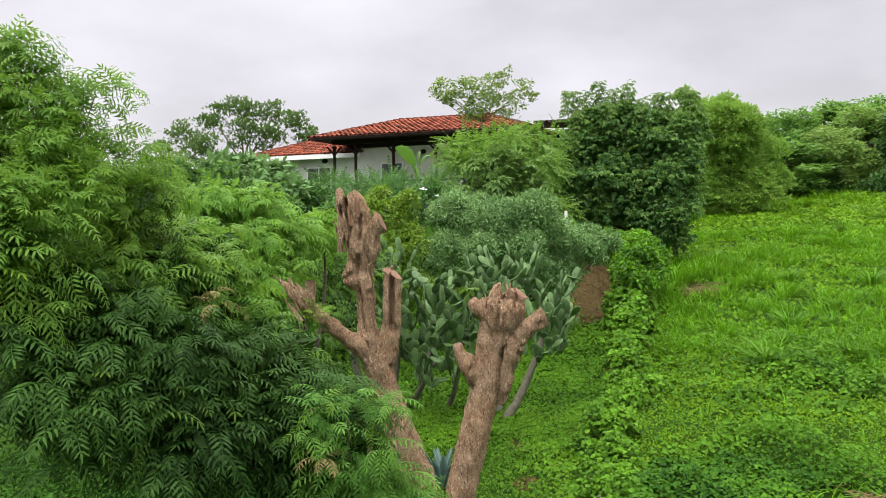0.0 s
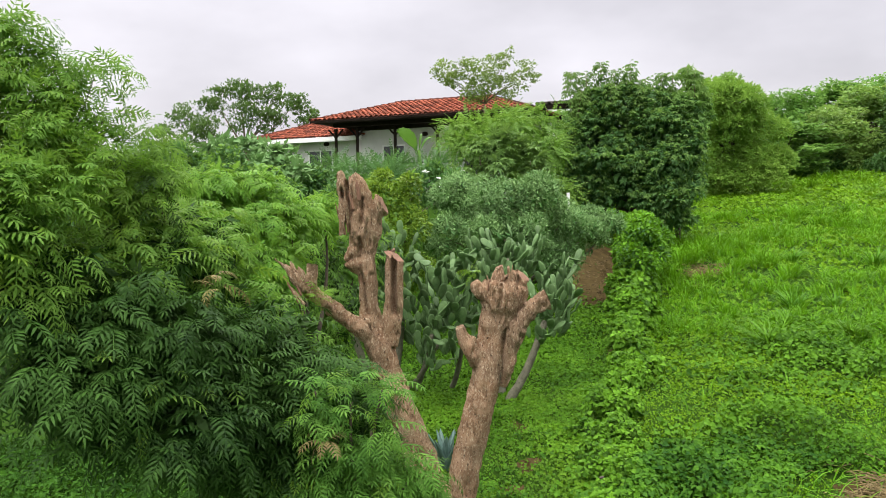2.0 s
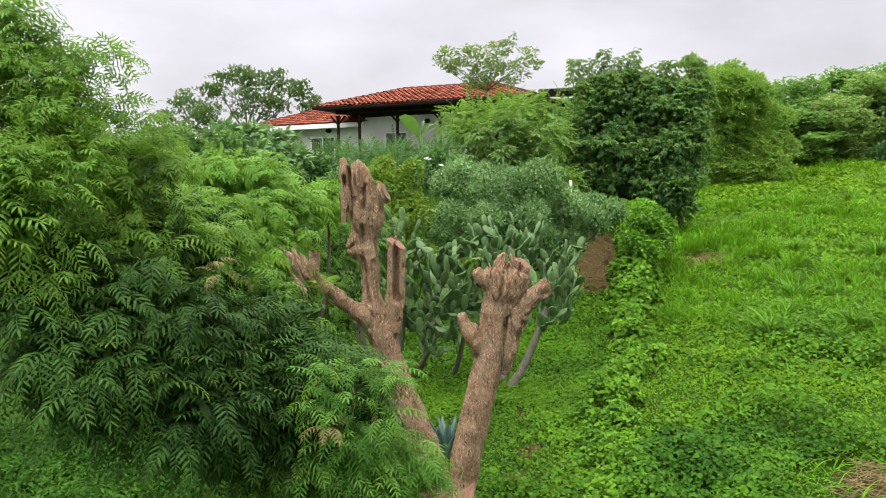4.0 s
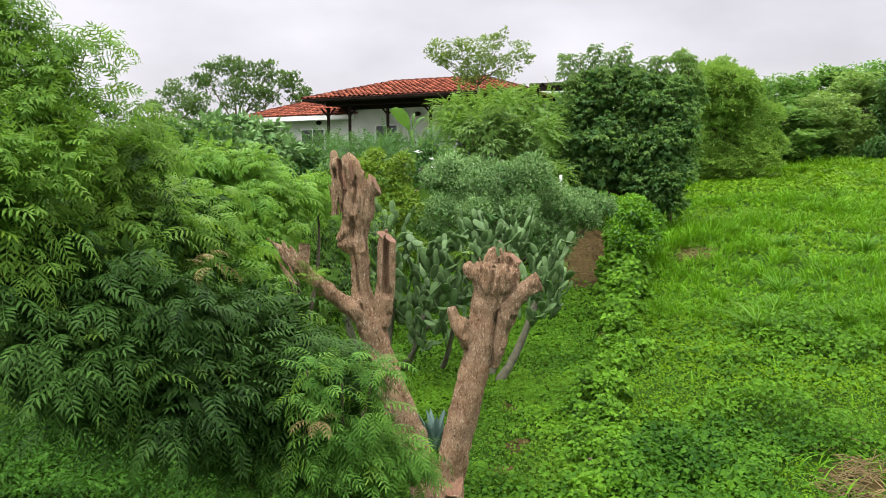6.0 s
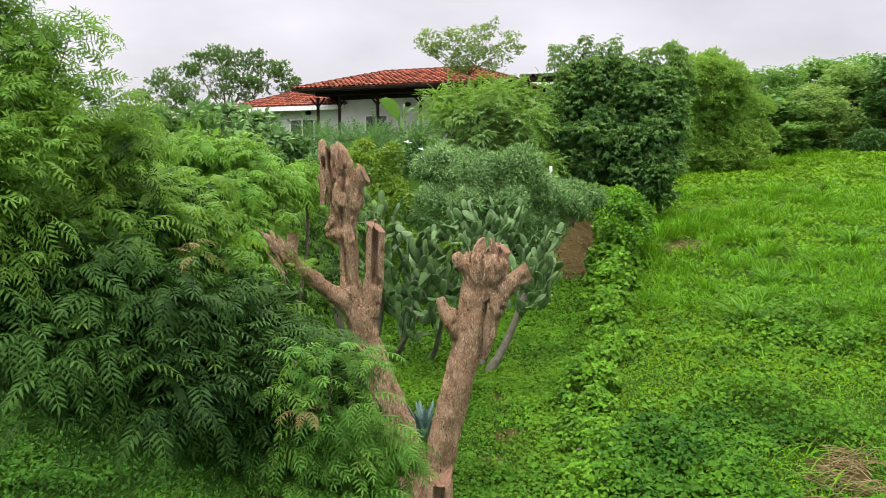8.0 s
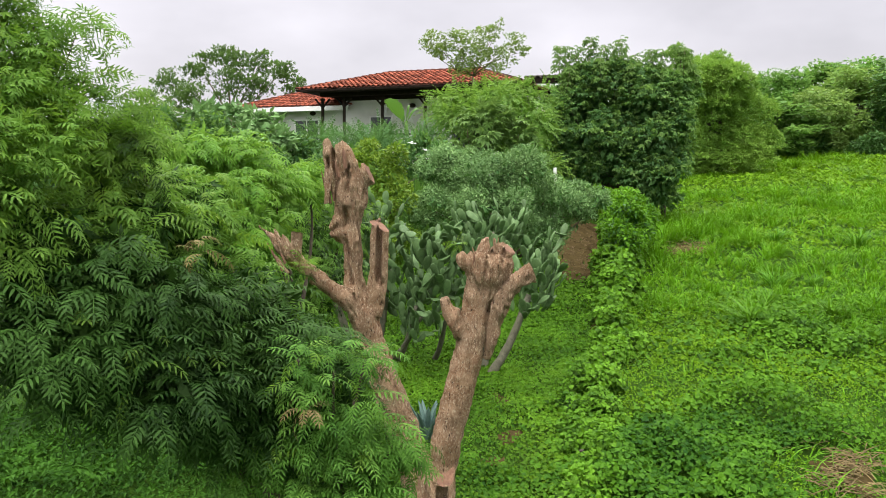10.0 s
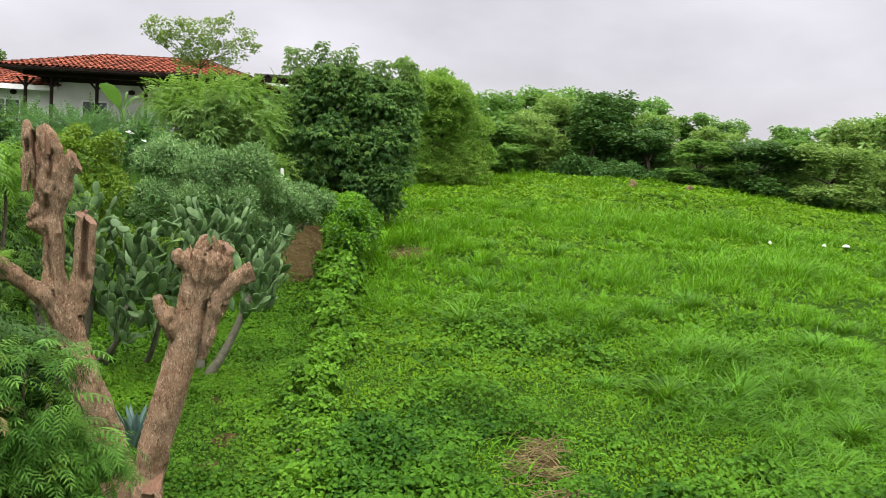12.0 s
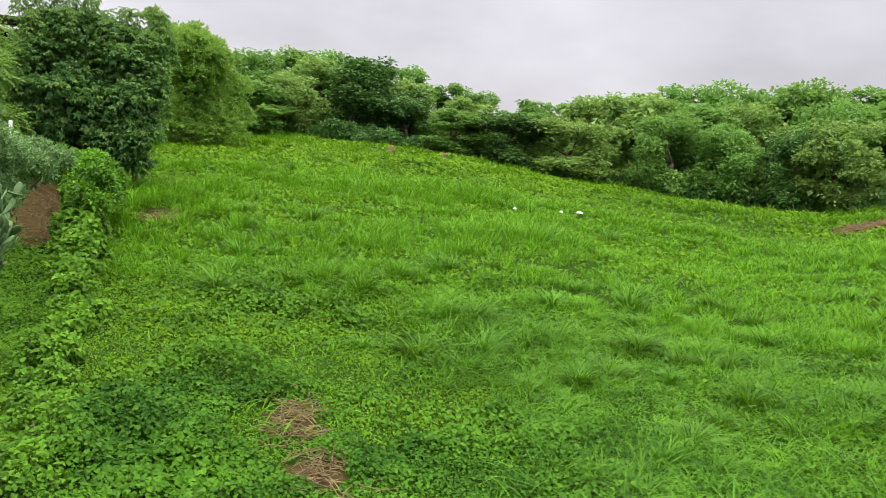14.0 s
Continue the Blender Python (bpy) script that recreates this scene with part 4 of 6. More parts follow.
tree("shrub", (-5.2, 16.6), [(-5.7, 16.02, 5.45, 0.7), (-5.31, 17.2, 5.6, 0.68), (-4.92, 18.35, 5.7, 0.6), (-5.45, 14.6, 5.1, 0.6), (-5.01, 15.6, 4.9, 0.66), (-4.6, 17.0, 4.8, 0.7), (-3.9, 18.2, 4.8, 0.7), (-6.3, 15.2, 5.1, 0.8)],
     "dense dark green shrub thicket", [
         (foliage, leaf_shape(0.5), 9000, 0.14, GREEN["palmate"], dict(inner=0.5)),
         (foliage, leaf_shape(0.5), 2600, 0.13, GREEN["neem_mid"], dict(inner=0.95, lower=0.2))], 0.08, seed=8, category="shrub")
tree("milkweed_bush", (-4.6, 22.6), [(-4.75, 22.54, 6.2, 0.5), (-4.3, 22.63, 6.35, 0.4), (-4.15, 22.11, 5.8, 0.6), (-6.2, 23.0, 6.5, 0.55), (-5.6, 23.2, 6.55, 0.5), (-5.0, 22.2, 5.7, 0.7)],
     "grey-green bush with thick rounded leaves", [
         (foliage, leaf_shape(0.65, 0.05), 2600, 0.20, GREEN["milkweed"], dict(inner=0.5, spread=0.8))], 0.05, seed=9, category="bush")
tree("garden_tree", (-10.5, 45.5), [(-13.6, 43.98, 9.7, 0.9), (-12.4, 45.2, 10.7, 0.9), (-11.3, 45.6, 11.2, 0.9), (-10.2, 45.8, 10.9, 0.8), (-9.2, 45.9, 11.1, 0.7), (-8.1, 45.3, 10.5, 0.8), (-7.3, 45.2, 9.6, 0.7), (-14.4, 42.7, 8.6, 0.8), (-15.2, 42.4, 7.9, 0.7),
     (-10.9, 44.7, 9.7, 1.0), (-12.4, 43.3, 9.0, 0.9), (-9.4, 45.0, 9.6, 0.9), (-13.2, 43.2, 8.1, 0.9)],
     "wide airy tree standing behind the house", [
         (foliage, leaf_bunch(7, 6, 0.42), 6000, 0.16, GREEN["garden"], dict(inner=0.15, lower=0.5, flat=1.2, jitter=0.35))], 0.12, bark=BARK, seed=10, fork_up=0.5, sub=16, flat=0.55)
tree("lime_shrub", (-1.1, 18.9), [(-1.25, 18.96, 5.0, 0.6), (-1.54, 19.44, 5.35, 0.42), (-0.86, 18.98, 5.3, 0.4), (-1.28, 18.5, 4.3, 0.6), (-0.72, 18.55, 4.45, 0.45), (-1.1, 18.7, 3.5, 0.8)],
     "rounded shrub with small yellow-green leaves", [
         (foliage, leaf_shape(0.5), 15000, 0.08, GREEN["lime"], dict(inner=0.7, spread=0.8)),
         # filler of a darker green, for shade inside the shrub
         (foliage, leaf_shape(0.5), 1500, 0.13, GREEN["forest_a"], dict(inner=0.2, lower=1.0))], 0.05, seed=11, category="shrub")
tree("grey_shrub", (1.6, 20.3), [(0.32, 20.5, 5.0, 0.65), (1.27, 19.96, 5.0, 0.69), (2.27, 20.37, 5.0, 0.65), (0.98, 19.6, 4.3, 0.69), (2.9, 20.8, 4.4, 0.60), (0.04, 19.7, 4.15, 0.52), (3.7, 21.67, 4.05, 0.52), (1.93, 19.8, 4.15, 0.65), (1.2, 19.9, 3.4, 0.77), (2.6, 20.6, 3.5, 0.69), (3.3, 21.4, 4.3, 0.42), (3.9, 22.4, 4.2, 0.4), (3.84, 22.17, 4.43, 0.42), (4.4, 22.07, 4.32, 0.36)],
     "wide grey-green shrub with fine narrow leaves", [
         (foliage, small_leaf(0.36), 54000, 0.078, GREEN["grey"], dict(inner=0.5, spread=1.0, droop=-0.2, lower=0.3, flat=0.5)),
         # dark green filler, the shrub's inner shade given by colour
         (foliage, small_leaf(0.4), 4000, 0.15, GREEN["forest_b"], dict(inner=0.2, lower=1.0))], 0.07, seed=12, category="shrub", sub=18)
tree("feathery_tree", (1.8, 29.6), [(0.5, 29.4, 7.2, 0.7), (1.29, 29.97, 7.55, 0.95), (2.5, 29.9, 7.8, 0.8), (3.56, 30.29, 7.5, 0.9), (0.95, 28.5, 6.6, 0.8), (1.96, 28.3, 7.0, 1.0), (3.3, 28.6, 6.5, 0.8), (3.0, 28.0, 5.6, 0.95), (3.7, 28.2, 5.2, 0.7)],
     "yellow-green tree with feathery leaves in front of the house", [
         (foliage, pinnate(5, 0.26, 0.5, 0.35), 4200, 0.46, GREEN["feather"], dict(inner=0.7, lower=0.3, flat=1.8, spread=0.45))], 0.09, bark=DARK_BARK, seed=13, fork_up=0.6, sub=8, flat=0.55)
tree("feathery_tree", (1.5, 31.2), [(0.14, 30.93, 9.83, 0.51), (0.97, 30.91, 9.89, 0.54), (1.77, 30.88, 9.94, 0.54), (2.33, 30.84, 10.27, 0.31), (2.50, 30.83, 10.59, 0.16), (3.01, 30.78, 9.84, 0.43), (3.31, 30.75, 9.50, 0.29), (1.55, 30.89, 9.26, 0.70),
     (0.34, 30.93, 9.50, 0.35), (-0.28, 30.93, 9.88, 0.19), (2.59, 30.82, 9.23, 0.51), (1.13, 30.91, 8.98, 0.54)],
     "thin airy yellow-green tree top rising over the roof", [
         (foliage, leaf_bunch(11, 7, 0.45), 3600, 0.085, GREEN["airy"], dict(inner=0.1, lower=0.7, flat=1.0, jitter=0.4))], 0.04, bark=BARK, seed=14, fork_up=0.8, sub=14, flat=0.7, tip=0.004)
tree("papaya", (1.8, 25.2), [(1.07, 24.98, 6.4, 0.55), (1.92, 24.93, 6.55, 0.6), (2.6, 24.86, 6.15, 0.55), (1.55, 24.6, 5.8, 0.6), (2.5, 24.4, 5.4, 0.7), (0.8, 24.4, 5.4, 0.7)],
     "papaya-like plant with large hand-shaped leaves", [
         (foliage, palmate(7, 0.75, 0.38, 0.25), 620, 0.30, GREEN["garden"], dict(inner=0.6, flat=1.5, lower=0.4))], 0.06, bark=BARK, seed=15, category="plant")
tree("garden_shrub", (-2.6, 26.2), [(-3.69, 25.74, 5.75, 0.6), (-2.98, 24.82, 5.6, 0.5), (-2.49, 26.88, 5.9, 0.55), (-1.83, 27.94, 6.15, 0.5), (-1.27, 27.97, 6.1, 0.5), (-0.4, 25.4, 5.7, 0.7), (-1.6, 25.0, 5.6, 0.7)],
     "dark green feathery garden shrubs before the veranda", [
         (foliage, pinnate(8, 0.16, 0.35, 0.2, 60), 1900, 0.5, GREEN["palmate"], dict(inner=0.5, droop=-0.2))], 0.05, seed=16, category="shrub")
tree("garden_shrub", (-3.4, 21.8), [(-3.65, 22.71, 5.6, 0.6), (-4.01, 20.9, 5.2, 0.6), (-2.6, 21.6, 5.1, 0.7), (-2.0, 22.2, 5.3, 0.6), (-0.27, 23.4, 5.5, 0.6), (-3.0, 20.6, 4.4, 0.8), (0.3, 23.0, 5.3, 0.6)],
     "dense green shrubs below the veranda", [
         # dark leaves carry the inner shade, lighter ones lie on upper skins
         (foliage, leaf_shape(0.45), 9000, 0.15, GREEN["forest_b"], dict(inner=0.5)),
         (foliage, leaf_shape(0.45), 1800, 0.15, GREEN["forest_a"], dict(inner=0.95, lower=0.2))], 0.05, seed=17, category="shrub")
palmate_tree = tree("palmate_tree", (7.1, 31.8), [(6.69, 32.35, 7.85, 1.35), (8.09, 31.82, 7.75, 1.3), (5.63, 32.55, 7.41, 1.14), (8.41, 31.01, 6.40, 1.21), (6.69, 31.32, 6.13, 1.41), (8.45, 30.38, 5.13, 0.89), (5.86, 31.49, 5.40, 0.85), (8.45, 30.17, 4.27, 0.59),
     (7.47, 30.63, 4.84, 0.79), (7.82, 30.34, 4.21, 0.55), (5.53, 32.56, 8.6, 0.6), (6.14, 31.95, 8.9, 0.5), (7.05, 31.76, 8.9, 0.5), (7.82, 31.58, 8.55, 0.6),
     (5.25, 31.65, 7.53, 0.81), (5.03, 31.28, 6.24, 0.87), (5.49, 31.00, 5.17, 0.79), (6.15, 30.67, 6.21, 0.98)],
     "large dark green tree with drooping hand-shaped leaves", [
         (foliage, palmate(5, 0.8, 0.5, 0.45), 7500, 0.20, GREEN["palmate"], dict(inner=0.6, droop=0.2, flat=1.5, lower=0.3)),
         # the lighter copy goes on upper skins only, as if lit from above
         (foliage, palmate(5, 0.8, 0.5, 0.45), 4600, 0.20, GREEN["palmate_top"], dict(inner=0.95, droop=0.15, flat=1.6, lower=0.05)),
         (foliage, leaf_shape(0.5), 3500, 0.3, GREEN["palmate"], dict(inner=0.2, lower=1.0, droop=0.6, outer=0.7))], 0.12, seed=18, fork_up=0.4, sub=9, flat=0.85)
# lit side of the same tree, built apart so its leaves are lighter
palmate_lit_side = tree("palmate_tree", (9.0, 32.0), [(8.81, 31.31, 8.1, 0.75), (9.05, 31.25, 7.35, 0.82), (8.49, 31.76, 8.4, 0.7), (9.60, 32.0, 8.35, 0.7), (8.76, 31.48, 7.52, 0.92), (9.35, 31.9, 8.0, 0.8), (9.3, 31.2, 6.5, 0.7), (9.1, 30.9, 5.7, 0.6)],
     "lit side of the dark hand-leaved tree, set apart with lighter leaf colour", [
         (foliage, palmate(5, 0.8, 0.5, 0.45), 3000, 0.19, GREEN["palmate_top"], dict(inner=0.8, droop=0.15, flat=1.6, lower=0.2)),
         # darker leaves inside stand for shade within this side
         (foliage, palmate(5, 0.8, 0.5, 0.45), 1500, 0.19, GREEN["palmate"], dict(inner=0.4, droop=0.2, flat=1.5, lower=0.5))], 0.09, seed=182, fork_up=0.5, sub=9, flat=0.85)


def upright_shoots(tree_ob, tips, seed):
    """Straight young stems over the crown, with whorls of drooping hand-shaped leaves."""
    rg = rng_of(seed)
    o = np.array(tree_ob.location)
    leaves = []
    for tip_at, tall in tips:
        top = np.array(tip_at) - o
        foot = top + [0.12 * rg.normal(), 0.1 * rg.normal(), -tall]
        v, f = tube([foot, (foot + top) / 2 + [0.04 * rg.normal(), 0, 0], top], [0.022, 0.015, 0.006], 6)
        child("shoot", raw_mesh("shoot", v, f, BARK, True), tree_ob)
        n = int(tall * 70)
        q = np.sort(rg.random(n)) ** 0.8
        a = np.arange(n) * 2.4 + 0.4 * rg.normal(size=n)
        out = np.stack([np.cos(a), np.sin(a), 0.15 + 0.2 * rg.normal(size=n)], -1)
        pos = foot + (top - foot) * q[:, None] + out * (0.05 + (0.30 - 0.14 * q) * rg.random(n))[:, None]
        axis = unit(out + [0, 0, -0.35])
        leaves.append(scatter(palmate(5, 0.85, 0.42, 0.5), pos, axis, unit(np.stack([0 * a, 0 * a, 1 + 0 * a], -1) + 0.25 * rg.normal(size=(n, 3))), 0.25 * rg.uniform(0.65, 1.2, n) * (1.2 - 0.45 * q)))
    v, f = joined(leaves)
    # the shoots carry the lit-coloured leaf as well
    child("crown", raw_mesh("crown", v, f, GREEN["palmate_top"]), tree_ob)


upright_shoots(palmate_tree, [((5.0, 32.29, 10.0), 1.3), ((5.55, 32.2, 9.95), 1.2), ((6.12, 32.1, 10.25), 1.5), ((6.6, 32.0, 9.97), 1.1), ((7.17, 31.88, 10.27), 1.5), ((7.74, 31.75, 9.6), 0.9),
     ((6.35, 31.4, 9.4), 1.2), ((7.5, 31.2, 9.2), 1.0), ((5.3, 31.7, 9.2), 1.0)], 181)
upright_shoots(palmate_lit_side, [((8.24, 31.62, 9.75), 1.1), ((8.68, 31.5, 9.8), 1.1), ((9.2, 31.5, 9.95), 1.2), ((9.5, 31.4, 9.85), 1.1), ((9.9, 31.7, 9.3), 1.0)], 183)
tree("field_tree", (15.6, 45.2), [(16.00, 45.82, 9.48, 1.68), (17.23, 45.37, 8.19, 1.46), (15.13, 45.06, 7.60, 1.64), (16.76, 44.48, 6.57, 1.20), (14.57, 44.72, 6.13, 0.98), (18.12, 45.02, 6.78, 0.85), (14.45, 46.33, 10.34, 1.10), (13.73, 46.55, 11.72, 0.55), (15.71, 45.92, 10.88, 0.85), (15.79, 44.30, 6.04, 1.01), (14.88, 46.19, 9.07, 1.53), (17.75, 43.55, 5.89, 0.44), (15.25, 44.49, 5.57, 0.65), (16.59, 44.01, 5.65, 0.59), (14.15, 44.85, 5.53, 0.59),
     (14.42, 44.29, 10.10, 1.10), (15.19, 44.03, 10.45, 0.60), (15.91, 43.78, 9.60, 1.0), (15.13, 44.05, 8.83, 1.1)],
     "rounded mid-green tree at the edge of the slope", [
         (foliage, leaf_bunch(9, 5, 0.42), 17000, 0.20, GREEN["fresh"], dict(inner=0.75, droop=0.15, lower=0.2, flat=1.4))], 0.14, bark=DARK_BARK, seed=19, sub=12, flat=0.95)
tree("hedge_bush", (5.8, 24.2), [(5.42, 23.6, 3.87, 0.5), (5.82, 24.4, 4.02, 0.55), (6.12, 25.4, 4.02, 0.5), (5.22, 23.0, 3.47, 0.42), (5.97, 23.9, 3.52, 0.5), (6.47, 25.2, 3.62, 0.5), (5.57, 22.8, 3.12, 0.45)],
     "bushy light green shrub at the upper end of the vine hedge", [
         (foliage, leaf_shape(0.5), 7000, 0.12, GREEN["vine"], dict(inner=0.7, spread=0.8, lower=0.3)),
         # dark filler colours the bush's inside as shaded
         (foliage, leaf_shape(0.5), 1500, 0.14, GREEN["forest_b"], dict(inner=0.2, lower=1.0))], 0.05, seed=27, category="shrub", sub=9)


def forest_model(seed, mat, height, wide, leaf, count):
    """A woodland tree: trunk, limbs, and a billowing crown of leafy lumps that reaches low."""
    rg = rng_of(seed)
    t = thing("forest_tree", (0, 0, -200), "", "tree")
    big = []
    for i in range(20):
        d = unit(rg.normal(size=3) + [0, 0, 0.25])
        k = rg.uniform(0.45, 0.85)
        if i < 3:
            d, k = unit(np.array([0.4 * math.cos(i * 2.1), 0.4 * math.sin(i * 2.1), 1.0])), 0.85
        big.append((d[0] * wide * k, d[1] * wide * k, height * 0.5 + d[2] * height * 0.44 * k, wide * rg.uniform(0.22, 0.42)))
    for i in range(9):
        a = i * 0.7 + rg.uniform(-0.2, 0.2)
        big.append((math.cos(a) * wide * rg.uniform(0.4, 0.75), math.sin(a) * wide * rg.uniform(0.4, 0.75), height * rg.uniform(0.10, 0.24), wide * rg.uniform(0.22, 0.34)))
    v, f = tube([(0, 0, -0.3), (0.1, 0, height * 0.2), (0, 0.1, height * 0.4)], [0.2, 0.16, 0.13], 7, 0.05, seed)
    child("trunk", raw_mesh("trunk", v, f, DARK_BARK, True), t)
    for q in range(4):
        v, f = limbs_to(rg, None, (0, 0.1, height * 0.38), [big[q * 5]], 0.09, 0.02, 5)[0]
        child("limb", raw_mesh("limb", v, f, DARK_BARK, True), t)
    full = broken(rg, big, 7, 0.28, 0.5, 0.75)
    v, f = foliage(rg, full, 1400, leaf, 0.32, inner=0.2, lower=0.6, outer=0.72)
    child("crown", raw_mesh("crown", v, f, mat), t)
    v, f = foliage(rg, full, count, leaf, 0.175, inner=0.66, lower=0.35, droop=0.2, spread=0.7, flat=1.2, jitter=0.4)
    child("crown", raw_mesh("crown", v, f, mat), t)
    return t


def make_forest():
    """Rows of trees along the crest and behind it."""
    rg = rng_of(81)
    leafs = [small_leaf(0.75, 0.2), small_leaf(0.85, 0.2), small_leaf(0.65, 0.2)]
    models = []
    for i, (mat, h, w, words) in enumerate((
            ("forest_a", 7.5, 3.0, "mid-green woodland tree with a billowing crown"), ("forest_b", 7.0, 3.2, "dark green woodland tree with a dense crown"),
            ("forest_c", 6.5, 3.0, "olive-green woodland tree with a loose crown"), ("forest_a", 8.0, 2.6, "tall mid-green woodland tree"),
            ("forest_a", 6.0, 2.8, "low fresh green woodland tree"), ("forest_c", 5.5, 2.8, "yellowish low woodland tree"), ("forest_a", 6.5, 3.4, "wide fresh green woodland tree"))):
        m = forest_model(90 + i, GREEN[mat], h, w, leafs[i % 3], 10000)
        tagged(m, words)
        models.append((m, h))
    sky_az, sky_el = [10, 20, 24, 27, 32, 36, 38, 44, 47, 49, 52, 56, 63, 70], [6.2, 6.2, 7.1, 7.4, 7.0, 6.2, 5.6, 5.5, 6.0, 6.5, 7.0, 7.3, 7.7, 8.0]
    spots = []
    for r, step, share in ((60, 3.6, 0.70), (66, 3.8, 0.92), (74, 2.7, 0.98)):
        az = 15.0 if r < 70 else 9.0
        while az < 70:
            a = az + rg.uniform(-0.8, 0.8)
            rr = r + rg.uniform(-2, 2)
            spots.append((a, rr, share * (rg.uniform(0.86, 1.06) if r < 70 else rg.uniform(0.95, 1.03))))
            az += step
    for k, (a, r, share) in enumerate(spots):
        x, y = r * math.sin(radians(a)), r * math.cos(radians(a))
        z = float(ground_z(x, y))
        top = 5 + r * math.tan(radians(np.interp(a, sky_az, sky_el)))
        kind = int(rg.integers(len(models)))
        for spot, own in ((31.2, 1), (26.1, 5), (47.1, 5)):
            if abs(a - spot) < 2.4 and r < 72:
                kind = own
        if r > 70:
            kind = (0, 3, 6)[kind % 3]
        m, h = models[kind]
        s = max(3.0, (top - z) * share * 1.02) / h
        wide = min(1.25, max(0.85, s)) * rg.uniform(1.1, 1.5)
        copy_thing(m, Matrix.LocRotScale((x, y, z), Euler((0, 0, rg.uniform(0, 6.28))), (wide, wide, s)))
    for m, h in models:
        for o in [*m.children_recursive, m]:
            bpy.data.objects.remove(o)


make_forest()


def undergrowth():
    """Dark scrub under the woodland's rim."""
    rg = rng_of(120)
    lobes = []
    for a in np.arange(16, 74, 0.8):
        r = 58 + rg.uniform(-1, 2.5)
        x, y = r * math.sin(radians(a)), r * math.cos(radians(a))
        if rg.random() < 0.92:
            lobes.append((x, y, float(ground_z(x, y)) + rg.uniform(0.0, 0.8), rg.uniform(0.5, 1.2)))
    v, f = foliage(rg, broken(rg, lobes, 3), 52000, small_leaf(0.7, 0.2), 0.18, inner=0.5)
    tagged(new("undergrowth", raw_mesh("undergrowth", v, f, GREEN["forest_b"])), "dark green scrub along the foot of the woodland", "undergrowth", kind="stuff")


undergrowth()

# ---------------------------------------------------------------- pollarded tree


def spline(points, radii, steps):
    """A smooth line through points, with its radii."""
    p = np.asarray([(*a, b) for a, b in zip(points, radii)], float)
    p = np.concatenate([[2 * p[0] - p[1]], p, [2 * p[-1] - p[-2]]])
    out = []
    for i in range(1, len(p) - 2):
        for q in np.linspace(0, 1, steps, endpoint=False):
            a, b, c, d = p[i - 1:i + 3]
            out.append(0.5 * (2 * b + (c - a) * q + (2 * a - 5 * b + 4 * c - d) * q * q + (3 * b - a - 3 * c + d) * q ** 3))
    out.append(p[-2])
    out = np.array(out)
    return out[:, :3], out[:, 3]


def bark_limb(points, radii, seed, rough=0.10, sides=36, steps=20, knots=3):
    """A barked limb: furrows along it, lumps and knots on it."""
    pts, rad = spline(points, radii, steps)
    v, f = tube(pts, rad, sides)
    rg = rng_of(seed)
    n = len(pts)
    owner = np.concatenate([np.repeat(np.arange(n), sides), [0, n - 1]])
    centre = pts[owner]
    out = v - centre
    ang = np.concatenate([np.tile(np.arange(sides), n), [0, 0]]) * 2 * np.pi / sides
    along = owner / n
    lump = np.array([noise.noise(Vector(p) * 5 + Vector((seed, 0, 0))) for p in v])
    fine = np.array([noise.noise(Vector((math.cos(a) * 3.2, math.sin(a) * 3.2, t * 4 + seed))) for a, t in zip(ang, along)])
    tiny = np.array([noise.noise(Vector(p) * 22) for p in v])
    ridge = np.array([1 - abs(noise.noise(Vector((math.cos(a) * 5.5 + seed, math.sin(a) * 5.5, t * 6)))) for a, t in zip(ang, along)])
    k = 1 + rough * (1.3 * lump + 0.8 * fine + 0.45 * tiny + 0.9 * (ridge - 0.8))
    for i in range(knots):
        at, aa = rg.uniform(0.25, 0.95), rg.uniform(0, 2 * np.pi)
        da = np.abs((ang - aa + np.pi) % (2 * np.pi) - np.pi)
        k += (0.28 if rough < 0.2 else 0.14) * np.exp(-((along - at) / 0.04) ** 2 - (da / 0.45) ** 2)
    return centre + out * k[:, None], f


